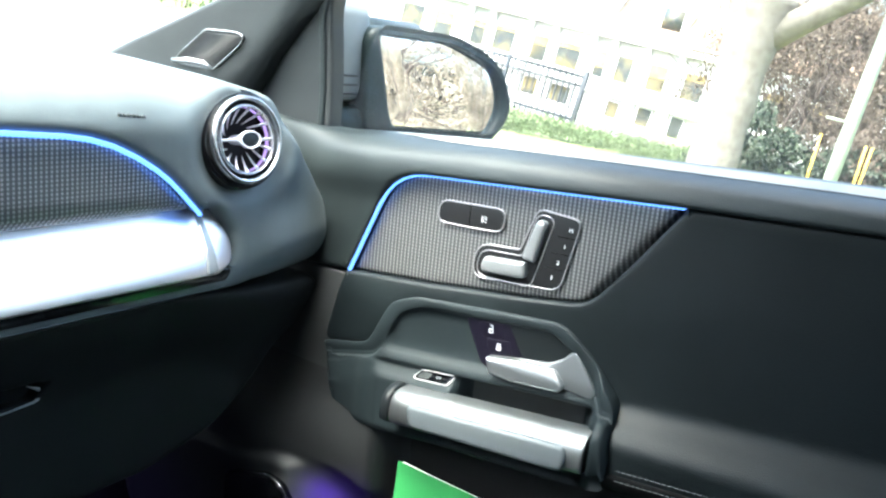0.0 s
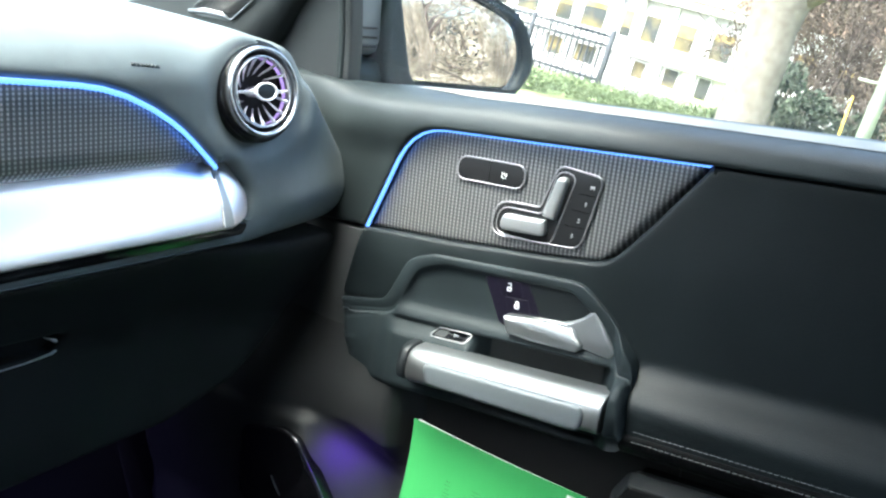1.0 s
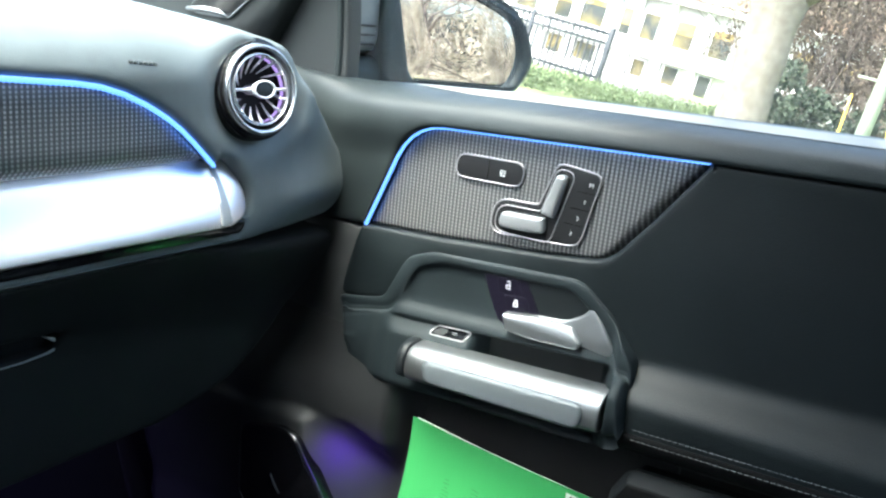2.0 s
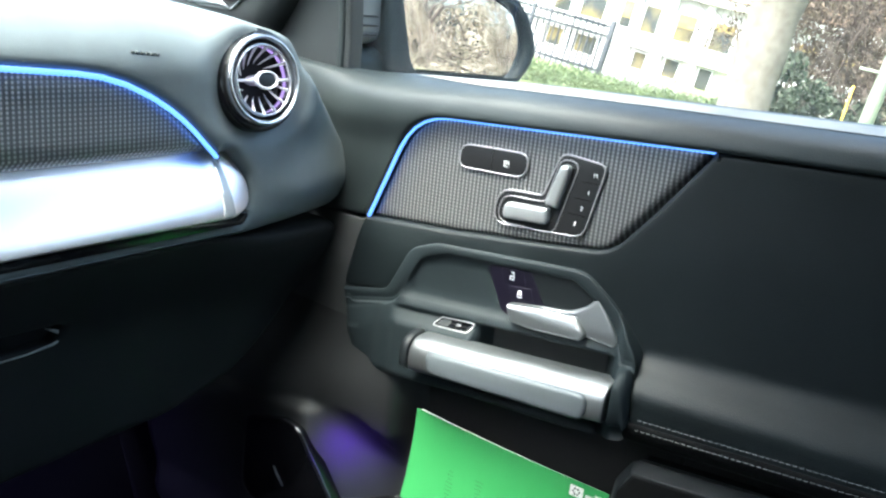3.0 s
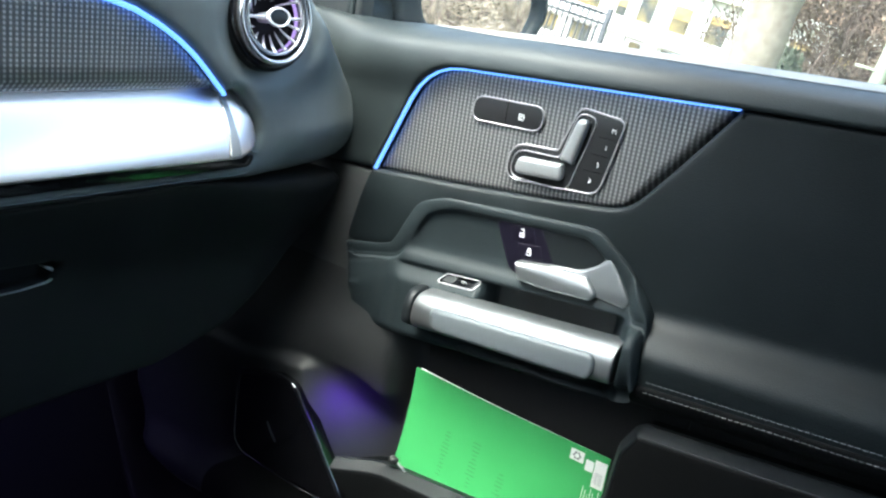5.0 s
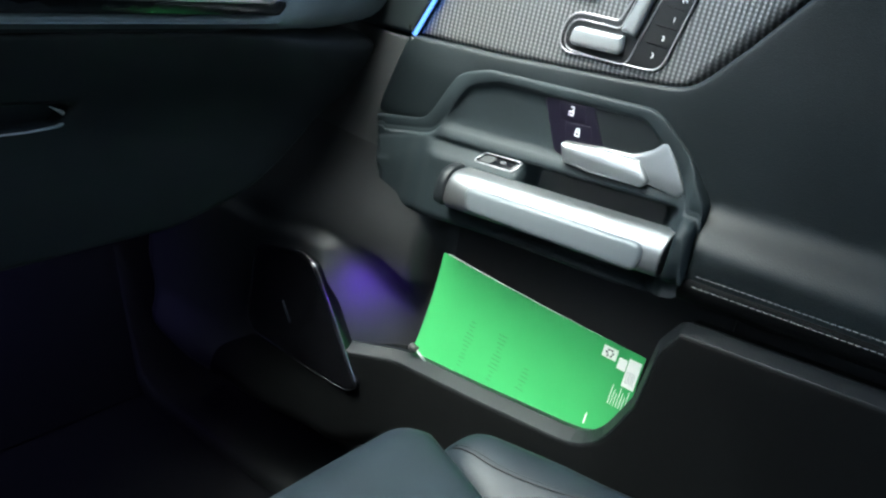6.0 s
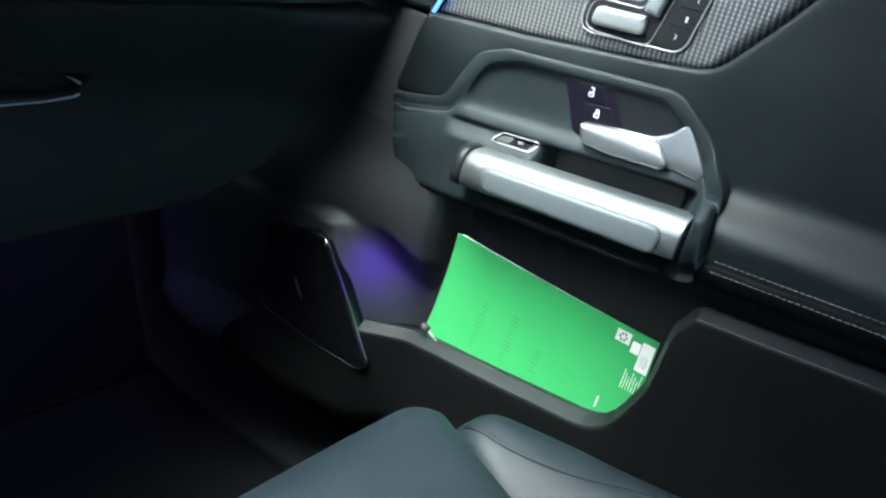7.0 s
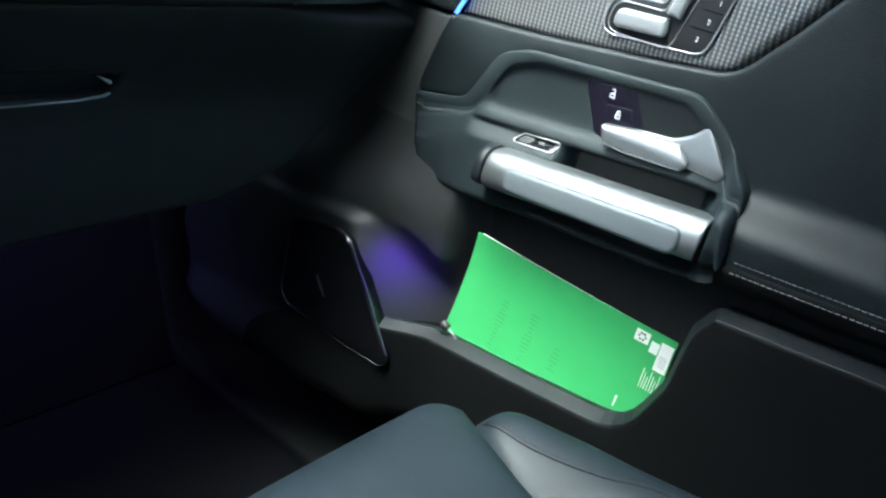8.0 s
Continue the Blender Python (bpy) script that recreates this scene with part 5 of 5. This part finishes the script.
# iron fence
fence = thing("fence", "dark iron railing fence with thick end post", "fence", at=(21, 9, 0))
FX = 21.0
part("end_post", box(FX - 0.06, 8.93, -0.1, FX + 0.06, 9.06, 1.62, 0.01), IRON, fence)
for k in range(3):
    part("post", box(FX - 0.05, 11.3 + 2.4 * k, -0.1, FX + 0.05, 11.4 + 2.4 * k, 1.55, 0.01), IRON, fence)
for zz in (0.28, 1.18, 1.42):
    part("rail", box(FX - 0.02, 9.06, zz, FX + 0.02, 17.0, zz + 0.07, 0.0), IRON, fence)
for k in range(45):
    y = 9.22 + 0.175 * k
    part("picket", tube([(FX, y, 0.15), (FX, y, 1.46), (FX, y, 1.58)], [0.026, 0.026, 0.008], 6), IRON, fence, smooth=False)
outdoors(fence)


def leaves(bm, centre, size, count, leaf, rnd, shape=0.5):
    """Loose leaves, each a bent little blade, through an uneven blob."""
    for _ in range(count):
        d = Vector((rnd.gauss(0, 1), rnd.gauss(0, 1), rnd.gauss(0, 1))).normalized() * rnd.random() ** shape
        p = Vector(centre) + Vector((d.x * size[0], d.y * size[1], d.z * size[2]))
        s = leaf * rnd.uniform(0.6, 1.4)
        r = Euler((rnd.uniform(0, 6.3), rnd.uniform(0, 6.3), rnd.uniform(0, 6.3))).to_matrix()
        vs = [bm.verts.new(p + r @ Vector(q) * s) for q in ((-0.5, 0, 0), (0, -0.28, 0.08), (0.5, 0, 0), (0, 0.28, 0.08))]
        bm.faces.new((vs[0], vs[1], vs[2]))
        bm.faces.new((vs[0], vs[2], vs[3]))


def branchy(bm, base, direction, length, radius, depth, rnd, tips):
    p, d, pts, rs = Vector(base), Vector(direction).normalized(), [], []
    n = 5
    for i in range(n + 1):
        pts.append(p.copy())
        rs.append(radius * (1 - 0.6 * i / n))
        d = (d + Vector((rnd.gauss(0, 0.13), rnd.gauss(0, 0.13), rnd.gauss(0, 0.08) + 0.03))).normalized()
        p = p + d * length / n
    tube(pts, rs, 7 if depth > 1 else 5, bm)
    tips.append(pts[-1])
    if depth > 0:
        for _ in range(rnd.randint(2, 4)):
            i = rnd.randint(2, n)
            nd = (d + Vector((rnd.gauss(0, 0.6), rnd.gauss(0, 0.6), rnd.gauss(0.1, 0.35)))).normalized()
            branchy(bm, pts[i], nd, length * rnd.uniform(0.5, 0.75), rs[i] * 0.65, depth - 1, rnd, tips)


def shrub(x, y, height, spread, leafage, seed, label, count=900, leaf=0.12, stems=6, low=0.35):
    rnd = random.Random(seed)
    ob = thing("shrub", label, "shrub", group="shrubs by the street", at=(x, y, 0))
    bm, tips = bmesh.new(), []
    for _ in range(stems):
        a = rnd.uniform(0, 6.3)
        branchy(bm, (x + 0.25 * math.cos(a), y + 0.25 * math.sin(a), -0.1), (0.45 * math.cos(a), 0.45 * math.sin(a), 1.0), height * rnd.uniform(0.45, 0.65), 0.012 + height * 0.004, 2, rnd, tips)
    part("stems", bm, TWIG, ob).name = "stem_cluster"
    bm = bmesh.new()
    for _ in range(52):
        a, r, q = rnd.uniform(0, 6.3), spread * rnd.random() ** 0.5, rnd.random()
        z = height * (low + (1 - low) * q)
        r *= 1.0 - 0.45 * q ** 2
        leaves(bm, (x + r * math.cos(a), y + r * math.sin(a), z), (spread * 0.32, spread * 0.32, height * 0.10), count // 52, leaf, rnd, 0.6)
    crown = part("crown", bm, leafage, ob, smooth=False)
    return outdoors(ob)


# street tree before the car, and its fork
tree = thing("tree", "street tree with pale rough trunk and bare fork", "tree", at=(9, 2.2, 0))
bm, tips, rnd = bmesh.new(), [], random.Random(5)
path = spline([(9, 2.25, -0.2), (9, 2.26, 0.4), (9, 2.28, 1.2), (9, 2.30, 2.0), (9, 2.31, 2.6)], 5)
tube(path, [0.36 - 0.09 * min(1, i / 6) - 0.0012 * i + 0.10 * smooth01((i - 13) / 8) + 0.008 * math.sin(i * 1.7) for i in range(len(path))], 16, bm)
branchy(bm, (9, 2.20, 2.15), (0.05, -0.8, 0.75), 3.0, 0.16, 3, rnd, tips)
branchy(bm, (9, 2.32, 2.45), (0.1, 0.22, 1.0), 3.4, 0.22, 3, rnd, tips)
part("trunk", bm, BARK, tree)
bm = bmesh.new()
for tip in tips:
    if tip.z > 4.0:
        leaves(bm, tip, (0.5, 0.5, 0.4), 24, 0.10, rnd)
part("crown", bm, DRY, tree, smooth=False)
outdoors(tree)

# tree seen through the windscreen, and another that the mirror shows
for tx, ty, sd in ((15.5, 21.5, 3), (4.6, -9.0, 8), (4.3, -12.5, 9)):
    rnd, tips, bm = random.Random(sd), [], bmesh.new()
    ob = thing("tree", "bare street tree with slender pale trunk", "tree", at=(tx, ty, 0))
    r = 0.30 if ty > 0 else 0.05
    tube([(tx, ty, -0.2), (tx + 0.03, ty, 1.0), (tx, ty + 0.05, 2.2), (tx - 0.05, ty, 3.4)], [r * 1.3, r, r * 0.9, r * 0.8], 12, bm)
    for _ in range(4):
        branchy(bm, (tx, ty, 3.0), (rnd.gauss(0, 0.5), rnd.gauss(0, 0.5), 1), 2.6, r * 0.6, 3, rnd, tips)
    part("trunk", bm, BARK if ty > 0 else TWIG, ob)
    bm = bmesh.new()
    for tip in tips:
        leaves(bm, tip, (0.5, 0.5, 0.4), 14, 0.10, rnd)
    part("crown", bm, CREAM, ob, smooth=False)
    outdoors(ob)

TAN = "brown winter shrub with dry tan and cream leaves"
for i, (x, y, hgt, spr) in enumerate(((17, 3.0, 4.6, 1.5), (18, 0.9, 5.2, 1.7), (16, -0.9, 4.4, 1.5), (20, 2.2, 6.0, 1.8), (19, -2.2, 5.0, 1.8), (15, 0.9, 3.0, 1.0), (19, 4.4, 4.6, 1.5), (17.5, 1.9, 3.6, 1.5))):
    shrub(x, y, hgt, spr, DRY, 20 + i, TAN, 9000, 0.07, 14)
for i, (x, y, hgt, spr) in enumerate(((15.0, 3.4, 1.7, 0.75), (14.4, 2.5, 1.35, 0.7), (14.8, 1.4, 1.5, 0.8), (14.2, 0.4, 1.2, 0.7))):
    shrub(x, y, hgt, spr, DEEP, 40 + i, "low dark evergreen shrub under the brown shrubs", 5200, 0.09, 4, 0.1)
PALE = "cream-leaved shrub along the pavement"
for i, (x, y, hgt, spr) in enumerate(((7.0, -9.5, 4.2, 1.5), (7.6, -12.5, 4.6, 1.7), (6.4, -15.5, 4.4, 1.7), (8.5, -7.0, 4.0, 1.5), (5.8, -19.5, 5.0, 2.0), (10.5, -10.5, 5.0, 1.8), (3.9, -24, 5.0, 1.6))):
    shrub(x, y, hgt * 1.45, spr * 1.1, CREAM, 60 + i, PALE, 11000, 0.11, 8, 0.1)
for i, (x, y, hgt, spr) in enumerate(((13, 24.5, 2.2, 1.6), (16.5, 25.5, 2.6, 1.8), (20, 27, 2.8, 2.0), (10.5, 25.5, 2.4, 1.6), (24, 28, 3.0, 2.2))):
    shrub(x, y, hgt, spr, GREEN, 80 + i, "green shrub beyond the side road", 1500, 0.16, 5, 0.1)

# clipped hedge: one run of leaves
bm, rnd = bmesh.new(), random.Random(11)
for k in range(150):
    t = k / 149
    x, y = 13.0 + 10.0 * t, 8.6 - 2.9 * t + rnd.gauss(0, 0.15)
    leaves(bm, (x, y, 0.22), (0.35, 0.45, 0.26), 70, 0.07, rnd, 0.4)
for k in range(60):
    t = k / 59
    leaves(bm, (11.5 + 0.5 * t, 2.0 - 3.2 * t, 0.5), (0.3, 0.3, 0.40), 70, 0.07, rnd, 0.4)
hedge = tagged(outdoors(part("hedge", bm, GREEN, smooth=False)), "low clipped green hedge along the lawn", "hedge", kind="stuff")

# pole with guy-wire guards
pole = thing("utility_pole", "weathered pale green street pole with small bracket", "pole", at=(9, 1.09, 0))
part("shaft", tube([(9, 1.11, -0.2), (9, 1.10, 2.2), (9, 1.08, 7.0)], [0.070, 0.066, 0.055], 14), POLE_GREEN, pole)
part("bracket", box(8.95, 1.10, 1.58, 9.0, 1.34, 1.605, 0.004), POLE_GREEN, pole)
outdoors(pole)
for y0, lean in ((1.70, 0.05), (1.13, 0.05), (1.085, 0.02)):
    g = part("wire_guard", tube([(12, y0, -0.1), (12, y0 + lean * 0.6, 0.9), (12, y0 + lean, 1.47)], 0.017, 8), YELLOW)
    outdoors(tagged(g, "thin yellow plastic wire guard standing in the hedge", "wire guard", group="yellow wire guards"))
